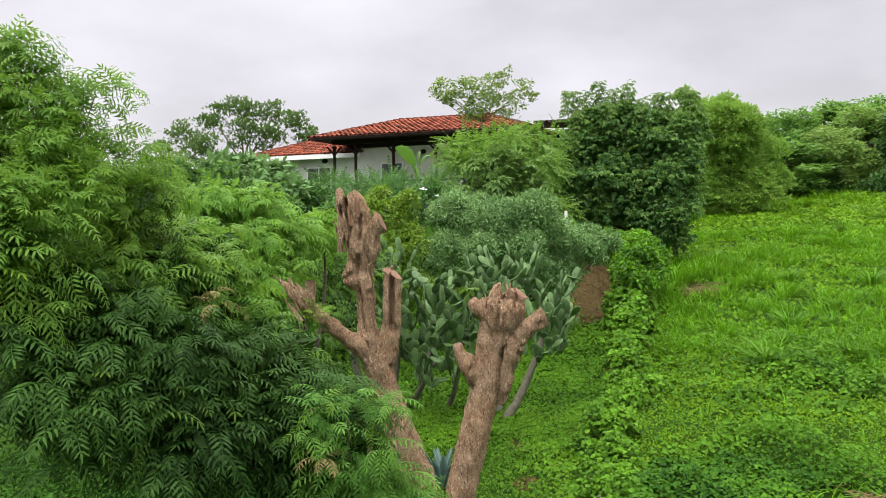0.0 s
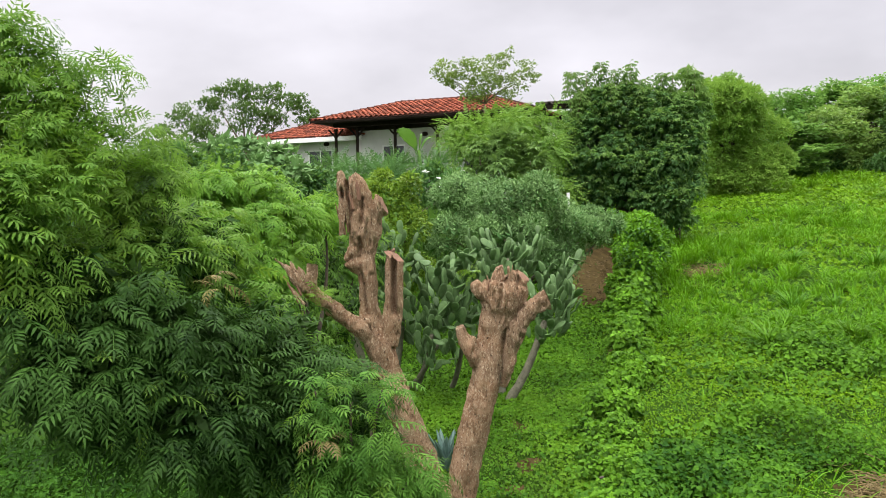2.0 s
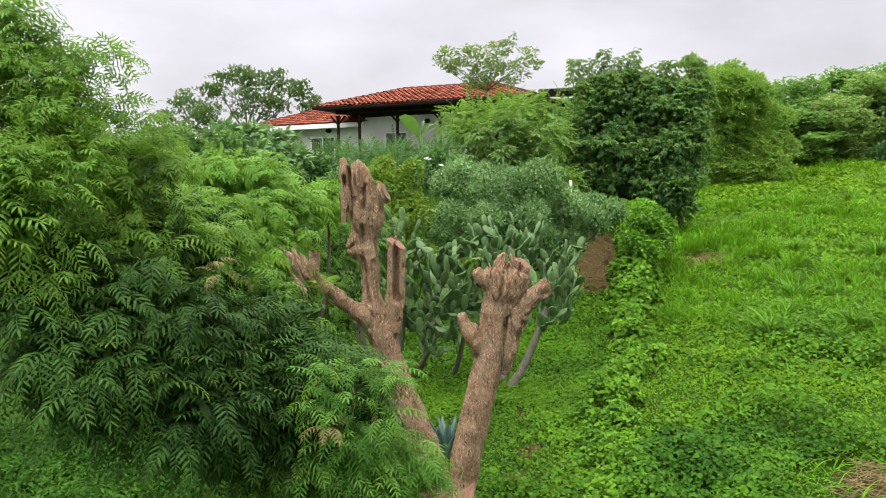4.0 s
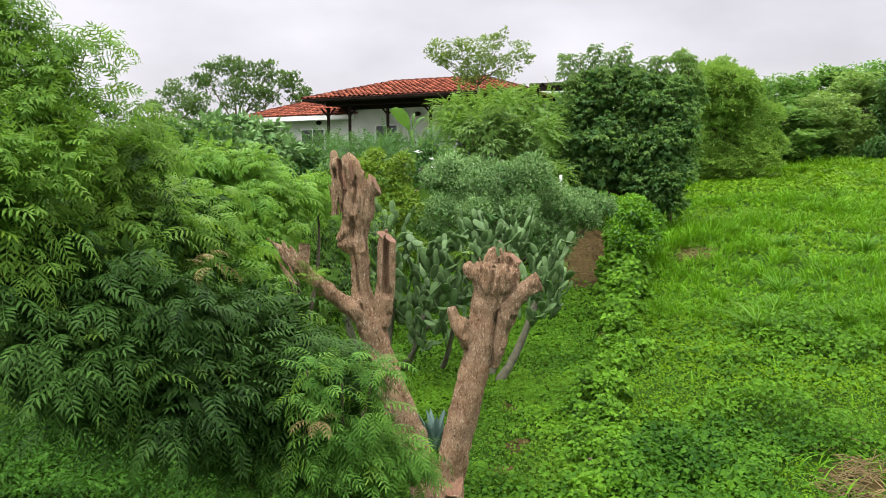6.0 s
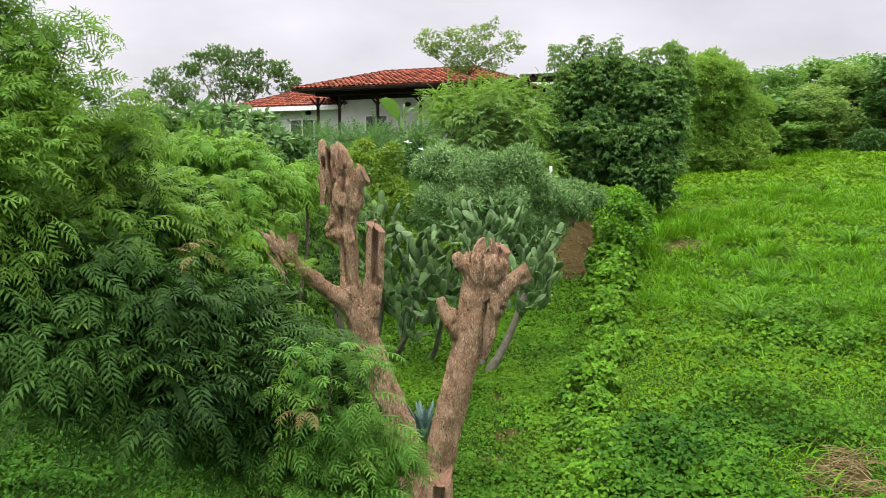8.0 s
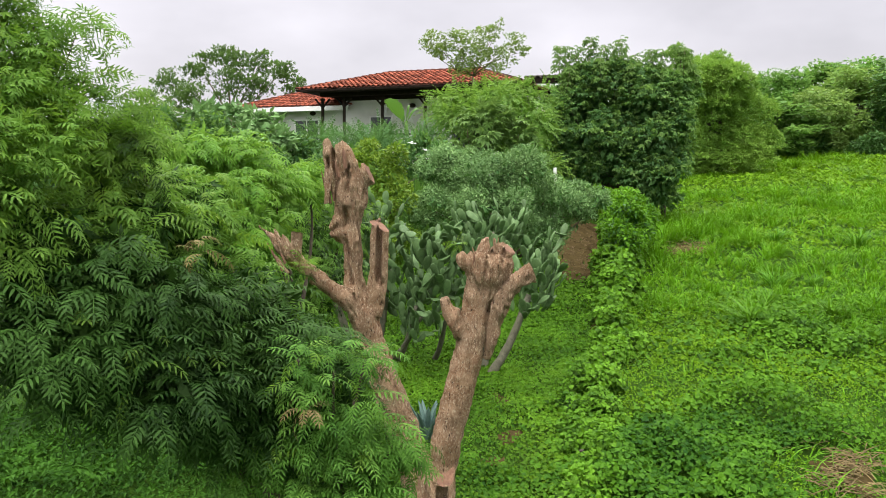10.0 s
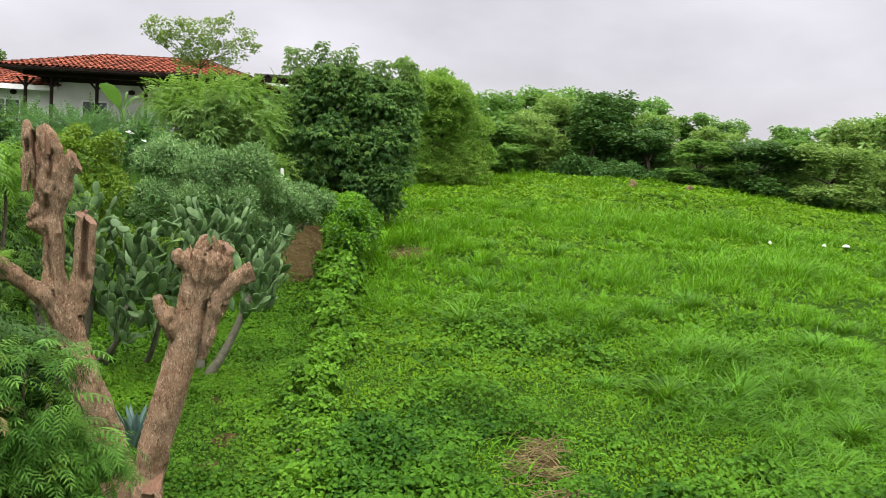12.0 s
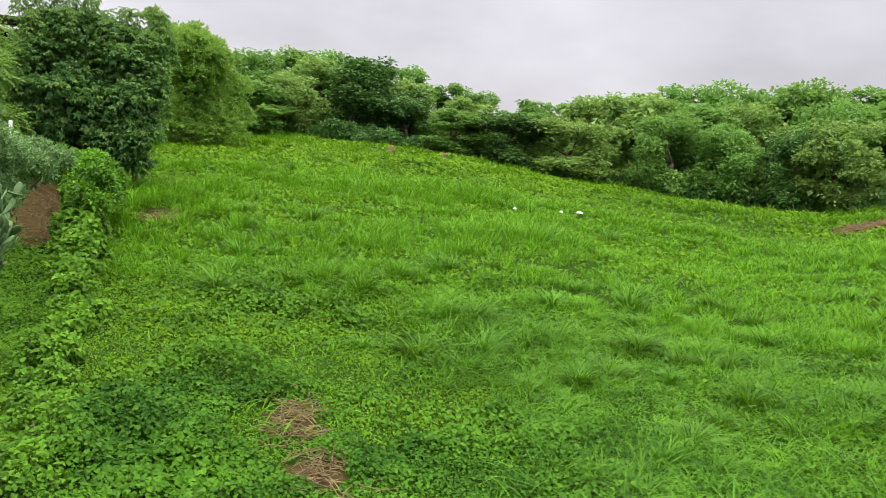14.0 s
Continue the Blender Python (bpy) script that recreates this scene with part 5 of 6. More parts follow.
def grown(chunks, seed, rough, knots, cuts, groove, voxel=0.014):
    """Limbs grown together into one skin, with furrows along the grain, knot holes, sawn planes and a split. Gives a mesh with bark and sawn wood."""
    v, f = joined(chunks)
    me = raw_mesh("skin", v, f, STUMP)
    ob = bpy.data.objects.new("skin", me)
    bpy.context.scene.collection.objects.link(ob)
    md = ob.modifiers.new("fuse", "REMESH")
    md.mode, md.voxel_size, md.use_smooth_shade = "VOXEL", voxel, True
    md = ob.modifiers.new("ease", "SMOOTH")
    md.iterations, md.factor = 2, 0.5
    dg = bpy.context.evaluated_depsgraph_get()
    skin = bpy.data.meshes.new_from_object(ob.evaluated_get(dg))
    bpy.data.objects.remove(ob)
    n = len(skin.vertices)
    p, nor = np.empty(n * 3, np.float32), np.empty(n * 3, np.float32)
    skin.vertices.foreach_get("co", p)
    skin.vertices.foreach_get("normal", nor)
    p, nor = p.reshape(-1, 3).astype(float), nor.reshape(-1, 3).astype(float)
    rg = rng_of(seed)
    lump = np.array([noise.noise(Vector((q[0] * 7 + seed, q[1] * 7, q[2] * 4.5))) for q in p])
    grain = np.array([1 - 2 * abs(noise.noise(Vector((q[0] * 17 + 3 * q[2], q[1] * 17 + seed, q[2] * 2.0)))) for q in p])
    fine = np.array([noise.noise(Vector((q[0] * 42, q[1] * 42, q[2] * 7 + seed))) for q in p])
    out = rough * (0.036 * lump + 0.027 * (grain - 0.45) + 0.010 * fine)
    facet = np.array([abs(noise.noise(Vector((q[0] * 15 + seed, q[1] * 15, q[2] * 4)))) for q in p])
    torn = ease(p[:, 2], knots[1] - 0.25, knots[1] + 0.1) if knots[1] else np.zeros(n)
    out = out * (1 + 0.25 * torn) + rough * torn * 0.028 * (facet - 0.2)
    front = np.flatnonzero(nor[:, 1] < -0.15)
    for i in range(knots[0]):
        c = p[front[int(rg.integers(len(front)))]]
        if c[2] < knots[1]:
            continue
        far = (p - c) * [1, 1, rg.uniform(0.35, 1.0)]
        wide = rg.uniform(0.02, 0.055)
        d = np.linalg.norm(far, axis=1) / wide
        out += rg.uniform(0.1, 0.5) * wide * np.exp(-(d - 1) ** 2 / 0.3) - rg.uniform(0.2, 0.8) * wide * np.exp(-d ** 2 / 0.4)
    p = p + nor * out[:, None]
    for gx, gz0, gz1, wide, deep, lean in groove:
        mid = gx + lean * (p[:, 2] - gz0)
        k = np.exp(-((p[:, 0] - mid) / wide) ** 4) * ease(p[:, 2], gz0, gz0 + 0.12) * (1 - ease(p[:, 2], gz1, gz1 + 0.05)) * (nor[:, 1] < 0.1)
        p[:, 1] += deep * k
    cut = np.zeros(n, bool)
    for q, d, reach in cuts:
        d = unit(np.array(d, float))
        w = (p - np.array(q)) @ d
        side = np.linalg.norm(p - np.array(q) - w[:, None] * d, axis=1)
        hit = (w > 0) & (side < reach)
        p[hit] -= (w[hit] - 0.004 * fine[hit])[:, None] * d
        cut |= hit
    skin.vertices.foreach_set("co", p.astype(np.float32).ravel())
    skin.materials.clear()
    skin.materials.append(STUMP)
    skin.materials.append(CUT)
    for pl in skin.polygons:
        pl.use_smooth = True
        if all(cut[k] for k in pl.vertices):
            pl.material_index = 1
    skin.update()
    return skin


def make_pollard():
    bx, by = 0.07, 9.5
    bz = float(ground_z(bx, by))
    t = thing("pollarded_tree", (bx, by, bz), "leafless pollarded tree, two pale brown trunks with sawn-off limbs", "tree")
    chunks = []

    def add(line):
        pts, rad = spline([q[:3] for q in line], [q[3] for q in line], 6)
        chunks.append(tube(pts, np.maximum(rad * 0.86, 0.006), 14))

    def done(name, seed, rough=1.0, knots=(0, 0), cuts=(), groove=(), label=""):
        me = grown(chunks, seed, rough, knots, cuts, groove)
        me.name = name
        ob = child(name, me, t, label, Matrix.Translation((-bx, -by, -bz)))
        chunks.clear()
        return ob

    # left trunk: bare stem, flaring to a torn head with prongs and a sawn stub
    add([(0.02, 9.47, bz - 0.2, 0.3), (-0.01, 9.46, 0.8, 0.27), (-0.05, 9.46, 1.03, 0.244)])
    add([(-0.05, 9.46, 1.03, 0.244), (-0.17, 9.46, 1.5, 0.217), (-0.34, 9.46, 2.06, 0.204), (-0.53, 9.47, 2.61, 0.19), (-0.66, 9.48, 2.93, 0.178), (-0.75, 9.5, 3.22, 0.185), (-0.79, 9.5, 3.42, 0.187), (-0.853, 9.5, 3.61, 0.139), (-0.877, 9.5, 3.82, 0.125), (-0.894, 9.5, 4.01, 0.122),
         (-0.911, 9.5, 4.21, 0.125), (-0.928, 9.5, 4.37, 0.135)])
    add([(-0.905, 9.50, 4.12, 0.12), (-0.925, 9.50, 4.3, 0.13), (-0.946, 9.50, 4.44, 0.146), (-0.939, 9.50, 4.55, 0.160), (-0.931, 9.50, 4.65, 0.194), (-0.935, 9.50, 4.78, 0.225), (-0.95, 9.51, 4.9, 0.215), (-0.99, 9.50, 5.04, 0.16), (-1.02, 9.50, 5.14, 0.12), (-1.04, 9.49, 5.25, 0.09), (-1.06, 9.49, 5.33, 0.05)])
    # prongs of the torn head, and the lobe that was sawn off aslant
    add([(-0.973, 9.5, 4.86, 0.139), (-0.984, 9.5, 5.02, 0.118), (-0.995, 9.5, 5.14, 0.097), (-1.013, 9.49, 5.26, 0.069), (-1.03, 9.48, 5.36, 0.035)])
    add([(-1.072, 9.46, 4.82, 0.097), (-1.1, 9.45, 4.98, 0.083), (-1.129, 9.44, 5.14, 0.062), (-1.159, 9.44, 5.26, 0.041), (-1.177, 9.45, 5.35, 0.03)])
    add([(-1.013, 9.45, 5.33, 0.035), (-0.95, 9.44, 5.21, 0.055), (-0.895, 9.45, 5.09, 0.076), (-0.884, 9.45, 4.93, 0.09), (-0.919, 9.46, 4.76, 0.097)])
    add([(-0.91, 9.49, 4.71, 0.125), (-0.83, 9.47, 4.84, 0.124), (-0.765, 9.47, 4.95, 0.122), (-0.69, 9.47, 5.04, 0.115)])
    # burl on the neck
    add([(-0.974, 9.46, 4.40, 0.09), (-1.035, 9.44, 4.47, 0.085), (-1.085, 9.43, 4.44, 0.062), (-1.11, 9.43, 4.37, 0.035)])
    add([(-1.011, 9.44, 4.33, 0.069), (-1.062, 9.43, 4.32, 0.055), (-1.0, 9.45, 4.22, 0.05)])
    add([(-0.9, 9.37, 3.71, 0.04), (-0.9, 9.36, 3.55, 0.06), (-0.87, 9.38, 3.39, 0.049)])
    done("trunk", 1, 1.0, (16, 3.9), [((-0.70, 9.45, 4.99), (0.85, -0.15, 0.42), 0.2)], [(-1.06, 4.78, 5.25, 0.022, 0.10, -0.1), (-1.13, 4.8, 5.15, 0.016, 0.08, -0.1), (-0.93, 4.72, 5.05, 0.02, 0.09, -0.02), (-0.97, 4.3, 4.6, 0.018, 0.06, 0.0), (-0.9, 3.7, 4.2, 0.014, 0.045, -0.1), (-0.88, 3.42, 3.6, 0.035, 0.08, -0.1)])
    # second upright, sawn off aslant and split down its middle
    add([(-0.68, 9.51, 3.36, 0.139), (-0.645, 9.5, 3.59, 0.132), (-0.617, 9.48, 3.75, 0.124), (-0.602, 9.47, 3.95, 0.121), (-0.594, 9.47, 4.15, 0.117), (-0.586, 9.47, 4.33, 0.117), (-0.578, 9.47, 4.5, 0.117)])
    done("branch", 4, 0.45, (3, 0), [((-0.59, 9.47, 4.40), (0.42, -0.25, 0.87), 0.3)], [(-0.60, 3.68, 4.6, 0.03, 0.17, 0.02)], "sawn limb split down its middle")
    # side limb with two broken ends
    add([(-0.8, 9.44, 3.38, 0.133), (-0.95, 9.4, 3.55, 0.12), (-1.14, 9.32, 3.71, 0.102), (-1.32, 9.24, 3.87, 0.093), (-1.48, 9.16, 4.02, 0.089), (-1.57, 9.12, 4.11, 0.084)])
    add([(-1.52, 9.13, 4.04, 0.075), (-1.49, 9.11, 4.15, 0.069), (-1.47, 9.1, 4.26, 0.062), (-1.47, 9.1, 4.39, 0.058)])
    add([(-1.56, 9.11, 4.09, 0.075), (-1.64, 9.06, 4.21, 0.066), (-1.73, 9.04, 4.3, 0.038), (-1.87, 9.01, 4.42, 0.011)])
    add([(-1.61, 9.06, 4.16, 0.044), (-1.67, 9.04, 4.31, 0.027), (-1.7, 9.03, 4.38, 0.009)])
    add([(-1.55, 9.06, 4.14, 0.035), (-1.58, 9.04, 4.26, 0.029), (-1.62, 9.03, 4.34, 0.009)])
    done("branch", 5, 0.7, (9, 0), [((-1.47, 9.1, 4.34), (0.1, 0.3, 0.95), 0.08)], (), "side limb with a splintered end")
    # right trunk: swollen sawn head
    add([(0.10, 9.44, bz - 0.2, 0.3), (0.08, 9.42, 0.8, 0.28), (0.06, 9.41, 1.05, 0.266)])
    add([(0.06, 9.41, 1.05, 0.266), (0.11, 9.41, 1.52, 0.204), (0.22, 9.41, 2.07, 0.204), (0.35, 9.42, 2.59, 0.195), (0.43, 9.43, 2.9, 0.19)])
    add([(0.28, 9.415, 2.33, 0.19), (0.38, 9.43, 2.72, 0.19), (0.46, 9.43, 3.02, 0.19), (0.50, 9.46, 3.22, 0.188), (0.524, 9.5, 3.45, 0.19), (0.562, 9.5, 3.58, 0.205), (0.605, 9.5, 3.66, 0.235), (0.64, 9.5, 3.76, 0.265), (0.66, 9.5, 3.88, 0.295), (0.672, 9.5, 4.0, 0.31), (0.678, 9.5, 4.07, 0.27)])
    add([(0.576, 9.45, 3.95, 0.110), (0.594, 9.44, 4.08, 0.082), (0.607, 9.44, 4.20, 0.055), (0.619, 9.44, 4.30, 0.041)])
    add([(0.739, 9.46, 3.95, 0.138), (0.802, 9.46, 4.07, 0.131), (0.853, 9.45, 4.18, 0.124)])
    add([(0.531, 9.45, 3.85, 0.124), (0.427, 9.44, 3.95, 0.096), (0.356, 9.44, 4.03, 0.062), (0.336, 9.44, 4.08, 0.034)])
    add([(0.669, 9.39, 3.89, 0.103), (0.617, 9.38, 3.77, 0.082)])
    done("trunk", 2, 0.8, (26, 3.7), [((0.64, 9.44, 4.27), (-0.35, -0.1, 0.93), 0.08), ((0.88, 9.45, 4.15), (0.55, -0.35, 0.75), 0.2)], [(0.69, 3.95, 4.4, 0.022, 0.12, 0.05), (0.52, 3.85, 4.2, 0.022, 0.06, -0.2), (0.6, 3.75, 4.05, 0.016, 0.05, 0.1), (0.79, 3.9, 4.2, 0.018, 0.07, 0.15)])
    add([(0.65, 9.44, 2.88, 0.049), (0.71, 9.4, 3.16, 0.08), (0.76, 9.38, 3.39, 0.102), (0.83, 9.38, 3.61, 0.12), (0.94, 9.38, 3.75, 0.111), (1.05, 9.38, 3.83, 0.104), (1.21, 9.38, 3.91, 0.1)])
    done("branch", 8, 0.8, (9, 3.0), [((1.15, 9.38, 3.89), (0.9, 0.1, 0.35), 0.2)])
    add([(0.35, 9.4, 3.12, 0.089), (0.29, 9.36, 3.27, 0.097), (0.23, 9.34, 3.4, 0.084), (0.18, 9.34, 3.5, 0.062), (0.15, 9.34, 3.57, 0.044)])
    add([(0.31, 9.34, 3.31, 0.058), (0.29, 9.33, 3.4, 0.049), (0.29, 9.33, 3.47, 0.033)])
    done("stub", 9, 0.9, (1, 0))
    # hollow wound where a third limb was sawn away
    add([(0.14, 9.24, 1.08, 0.213), (0.13, 9.24, 1.35, 0.186), (0.14, 9.28, 1.54, 0.155), (0.17, 9.36, 1.68, 0.089)])
    done("stub", 15, 0.8, (0, 0), [((0.14, 9.26, 1.6), (0.1, -0.65, 0.75), 0.3), ((0.14, 9.03, 1.4), (0.0, -1.0, 0.2), 0.3)], [(0.13, 0.6, 1.42, 0.055, 0.3, 0.0)], "sawn reddish stub with a dark hollow")
    # young shoots on the side limb and the sawn head
    rg = rng_of(78)
    for cx, cy, cz, wide, n in ((-1.43, 9.12, 3.99, 0.11, 26), (0.32, 9.47, 4.20, 0.06, 9), (-1.58, 9.04, 3.94, 0.09, 14)):
        v, f = foliage(rg, [(cx - bx, cy - by, cz - bz, wide, 0.6)], n, NEEM_TOP[1], 0.13, inner=0.2, droop=0.0)
        child("shoot", raw_mesh("shoot", v, f, GREEN["neem_light"]), t, "fresh green shoot")
    # splinters of torn wood
    rg = rng_of(77)
    for cx, cz, wide, n, high, lean in ((-1.13, 4.85, 0.05, 10, 0.26, -0.08), (-1.0, 5.1, 0.06, 4, 0.18, -0.1), (0.66, 4.12, 0.2, 5, 0.1, 0.05), (-1.64, 4.12, 0.06, 5, 0.2, -0.6)):
        for i in range(n):
            ox, oy = rg.uniform(-wide, wide), -rg.uniform(0.04, 0.13)
            p = np.array([cx + ox, 9.44 + oy if cx > -1.4 else 9.05 + oy * 0.4, cz + rg.uniform(-0.12, 0.1)])
            h, r = high * rg.uniform(0.5, 1.15), rg.uniform(0.008, 0.02)
            d = np.array([lean + 0.35 * ox + 0.1 * rg.normal(), 0.12 * rg.normal(), 1.0])
            off = np.array([bx, by, bz])
            v, f = tube([p - d * 0.1 - off, p + d * h * 0.4 - off, p + d * h * 0.8 - off, p + d * h - off], [r, r * 1.1, r * 0.7, r * 0.15], 6, 0.2, i)
            child("splinter", raw_mesh("splinter", v, f, STUMP if i % 3 else CUT), t)


make_pollard()

# ---------------------------------------------------------------- cactus, agave, banana


def pad_mesh(seed):
    """A cactus pad of length 1 standing on its narrow end: an egg-shaped disc."""
    bm = bmesh.new()
    bmesh.ops.create_uvsphere(bm, u_segments=10, v_segments=7, radius=0.5)
    for v in bm.verts:
        z = v.co.z + 0.5
        w = 0.43 * (0.66 + 0.62 * z)
        bend = 0.10 * math.sin(z * 3 + seed)
        v.co = Vector((v.co.x * w * 1.15, v.co.y * 0.13 + bend * 0.4, z))
    me = bpy.data.meshes.new("pad")
    for f in bm.faces:
        f.smooth = True
    bm.to_mesh(me)
    bm.free()
    me.materials.append(PAD)
    return me


def make_cactus(base, hulls, stems, count, seed, label):
    rg = rng_of(seed)
    bz = float(ground_z(*base))
    t = thing("prickly_pear", (*base, bz), label, "cactus", "prickly pears")
    meshes = [pad_mesh(seed + i) for i in range(4)]
    off = np.array([*base, bz])
    tips = []
    for sx, sy, ex, ey, ez, r in stems:
        s, e1 = np.array([sx, sy, float(ground_z(sx, sy)) - 0.1]) - off, np.array([ex, ey, ez]) - off
        mid = (s + e1) / 2 + [0, 0, -0.15]
        v, f = bark_limb([s, mid, e1], [r * 1.2, r, r * 0.8], int(seed + 100 + ex * 10), 0.15, 12, 6, 2)
        child("stem", raw_mesh("stem", v, f, PAD_OLD, True), t, "grey woody stem")
        for q in (0.35, 0.6, 0.8, 1.0):
            tips.append((s + (e1 - s) * q, unit(e1 - s + [0, 0, 0.3]), 0, rg.uniform(0, 3)))
    made = 0

    def add_pad(p, nd, size, face):
        z = Vector(nd)
        side = Vector((math.cos(face), math.sin(face), 0.2))
        yv = z.cross(side).normalized()
        xv = yv.cross(z)
        m = Matrix((xv, yv, z)).transposed().to_4x4()
        m.translation = Vector(p)
        child("pad", meshes[int(rg.integers(4))], t).matrix_basis = m @ Matrix.Diagonal((size, size, size, 1))

    size_of = np.array([h[3] * h[5] for h in hulls])
    while made < count:
        h = hulls[int(rg.choice(len(hulls), p=size_of / size_of.sum()))]
        d = unit(rg.normal(size=3) + [0, -0.5, 0.1])
        w = np.array(h[:3]) + d * np.array(h[3:]) * rg.uniform(0.45, 0.85)
        if w[2] < float(ground_z(w[0], w[1])) + 0.15:
            continue
        nd = unit(d * 0.45 + 0.3 * rg.normal(size=3) + [0, 0, 0.95])
        face = rg.normal() * 0.7
        p = w - off
        for k in range(int(rg.integers(1, 4))):
            size = rg.uniform(0.23, 0.38) * (1 - 0.08 * k)
            add_pad(p, nd, size, face)
            made += 1
            p = p + nd * size * 0.93
            nd = unit(nd + 0.45 * rg.normal(size=3) + [0, 0, 0.15])
            face += rg.normal() * 0.6


make_cactus((1.13, 15.74), [(-0.06, 15.88, 2.95, 0.78, 0.45, 0.80), (2.0, 15.44, 2.95, 0.48, 0.45, 0.72), (-0.47, 15.67, 2.5, 0.45, 0.45, 0.5), (1.14, 15.94, 2.95, 0.70, 0.45, 0.70), (0.20, 15.48, 2.1, 0.4, 0.30, 0.33), (1.85, 15.36, 2.4, 0.5, 0.30, 0.3), (0.48, 15.97, 3.4, 0.60, 0.45, 0.40), (-0.3, 15.5, 2.05, 0.35, 0.3, 0.3)],
            [(1.09, 15.49, 1.85, 15.40, 2.75, 0.075), (-0.9, 16.4, -0.15, 15.38, 2.4, 0.045), (-0.7, 16.3, -0.28, 15.58, 2.5, 0.05), (0.04, 16.4, 0.30, 15.58, 2.3, 0.05), (1.06, 16.25, 1.02, 15.85, 3.0, 0.08)],
            470, 5, "sprawling prickly pear cactus with blue-green oval pads")
make_cactus((-1.2, 16.0), [(-1.0, 15.6, 3.5, 0.5, 0.5, 0.95), (-1.75, 15.6, 3.0, 0.65, 0.5, 0.8)],
            [(-1.2, 16.0, -1.0, 15.7, 2.9, 0.08), (-1.3, 16.0, -1.8, 15.6, 2.6, 0.08), (-1.1, 15.9, -0.8, 15.6, 3.2, 0.07)],
            190, 6, "prickly pear cactus behind the pollarded trunk")


make_cactus((1.0, 15.9), [(1.29, 16.53, 3.72, 0.70, 0.45, 0.40), (0.84, 16.56, 3.35, 0.70, 0.45, 0.5)],
            [(1.0, 15.9, 1.29, 16.53, 3.85, 0.09), (0.9, 15.9, 0.84, 16.56, 3.62, 0.08)],
            130, 8, "tall prickly pear cactus with upright pale green pads")


def make_agave():
    bx, by = -0.05, 12.4
    t = thing("agave", (bx, by, float(ground_z(bx, by))), "blue-grey agave with stiff pointed leaves", "agave")
    rg = rng_of(7)
    for i in range(13):
        a = i * 2.4
        lean = 0.10 + 0.042 * i
        n = 9
        q = np.linspace(0, 1, n)
        length = 0.64
        x = length * (q * math.sin(lean) + 0.1 * q * q)
        z = length * q * math.cos(lean) * (1 - 0.08 * q)
        w = 0.062 * (0.75 + 1.1 * q - 1.2 * q * q) * np.sqrt(np.clip(1 - q ** 3, 0.0004, 1))
        bm = bmesh.new()
        rows = []
        for k in range(n):
            c = Vector((x[k], 0, z[k]))
            rows.append([bm.verts.new(c + Vector((dx, dy, dz))) for dx, dy, dz in ((-0.03 * (1 - q[k]), w[k], 0.02), (0.012 * (1 - q[k]) + 0.004, 0, 0), (-0.03 * (1 - q[k]), -w[k], 0.02), (-0.045 * (1 - q[k]) - 0.004, 0, 0.025))])
        for k in range(n - 1):
            for s in range(4):
                bm.faces.new((rows[k][s], rows[k][(s + 1) % 4], rows[k + 1][(s + 1) % 4], rows[k + 1][s]))
        part("leaf", bm, AGAVE, t, "", Matrix.Rotation(a, 4, "Z") @ Matrix.Translation((0.03, 0, 0)), True)


make_agave()


def make_banana():
    bx, by = -0.88, 27.4
    bz = float(ground_z(bx, by))
    t = thing("banana_plant", (bx, by, bz), "banana plant with one broad upright leaf and rolled stalks", "banana plant")
    high = 6.75 - bz
    v, f = tube([(0.25, 0, -0.1), (0.2, 0, high * 0.5), (0.05, 0, high)], [0.13, 0.10, 0.05], 10)
    child("stem", raw_mesh("stem", v, f, GREEN["banana"], True), t)
    # each leaf: side lean, depth lean, length, width, turn of the blade about its rib
    for i, (sx, sy, length, wide, roll) in enumerate(((-0.55, -0.35, 1.35, 0.46, 0.5), (0.10, 0.0, 1.1, 0.06, 0.4), (0.35, -0.3, 1.0, 0.10, 0.9), (-0.5, 0.6, 0.9, 0.3, 0.9))):
        n = 16
        q = np.linspace(0, 1, n)
        rib = unit(np.array([sx, sy, 1.0]))
        side = unit(np.cross(rib, [0.0, -1.0, 0.0]))
        face = np.cross(side, rib)
        wd = side * math.cos(roll) + face * math.sin(roll)
        bend = np.cross(wd, rib)
        w = wide * np.sin(np.clip((q - 0.2) / 0.8, 0, 1) * np.pi) ** 0.55 * 0.5 + 0.014
        bm = bmesh.new()
        rows = []
        for k in range(n):
            c = np.array([0.05, 0, high - 0.15]) + rib * length * q[k] - bend * 0.3 * length * q[k] ** 3 - np.array([0.12 * length * q[k] ** 3, 0, 0.34 * length * q[k] ** 3])
            rag = (0.09 * math.sin(k * 2.3 + i) + 0.06 * math.sin(k * 4.1)) * wide * q[k]
            rows.append([bm.verts.new(c + wd * (w[k] + rag) - bend * 0.25 * w[k]), bm.verts.new(c), bm.verts.new(c - wd * (w[k] - rag) - bend * 0.25 * w[k])])
        for k in range(n - 1):
            for s in range(2):
                bm.faces.new((rows[k][s], rows[k][s + 1], rows[k + 1][s + 1], rows[k + 1][s]))
        part("leaf", bm, GREEN["banana"], t, "", None, True)


make_banana()


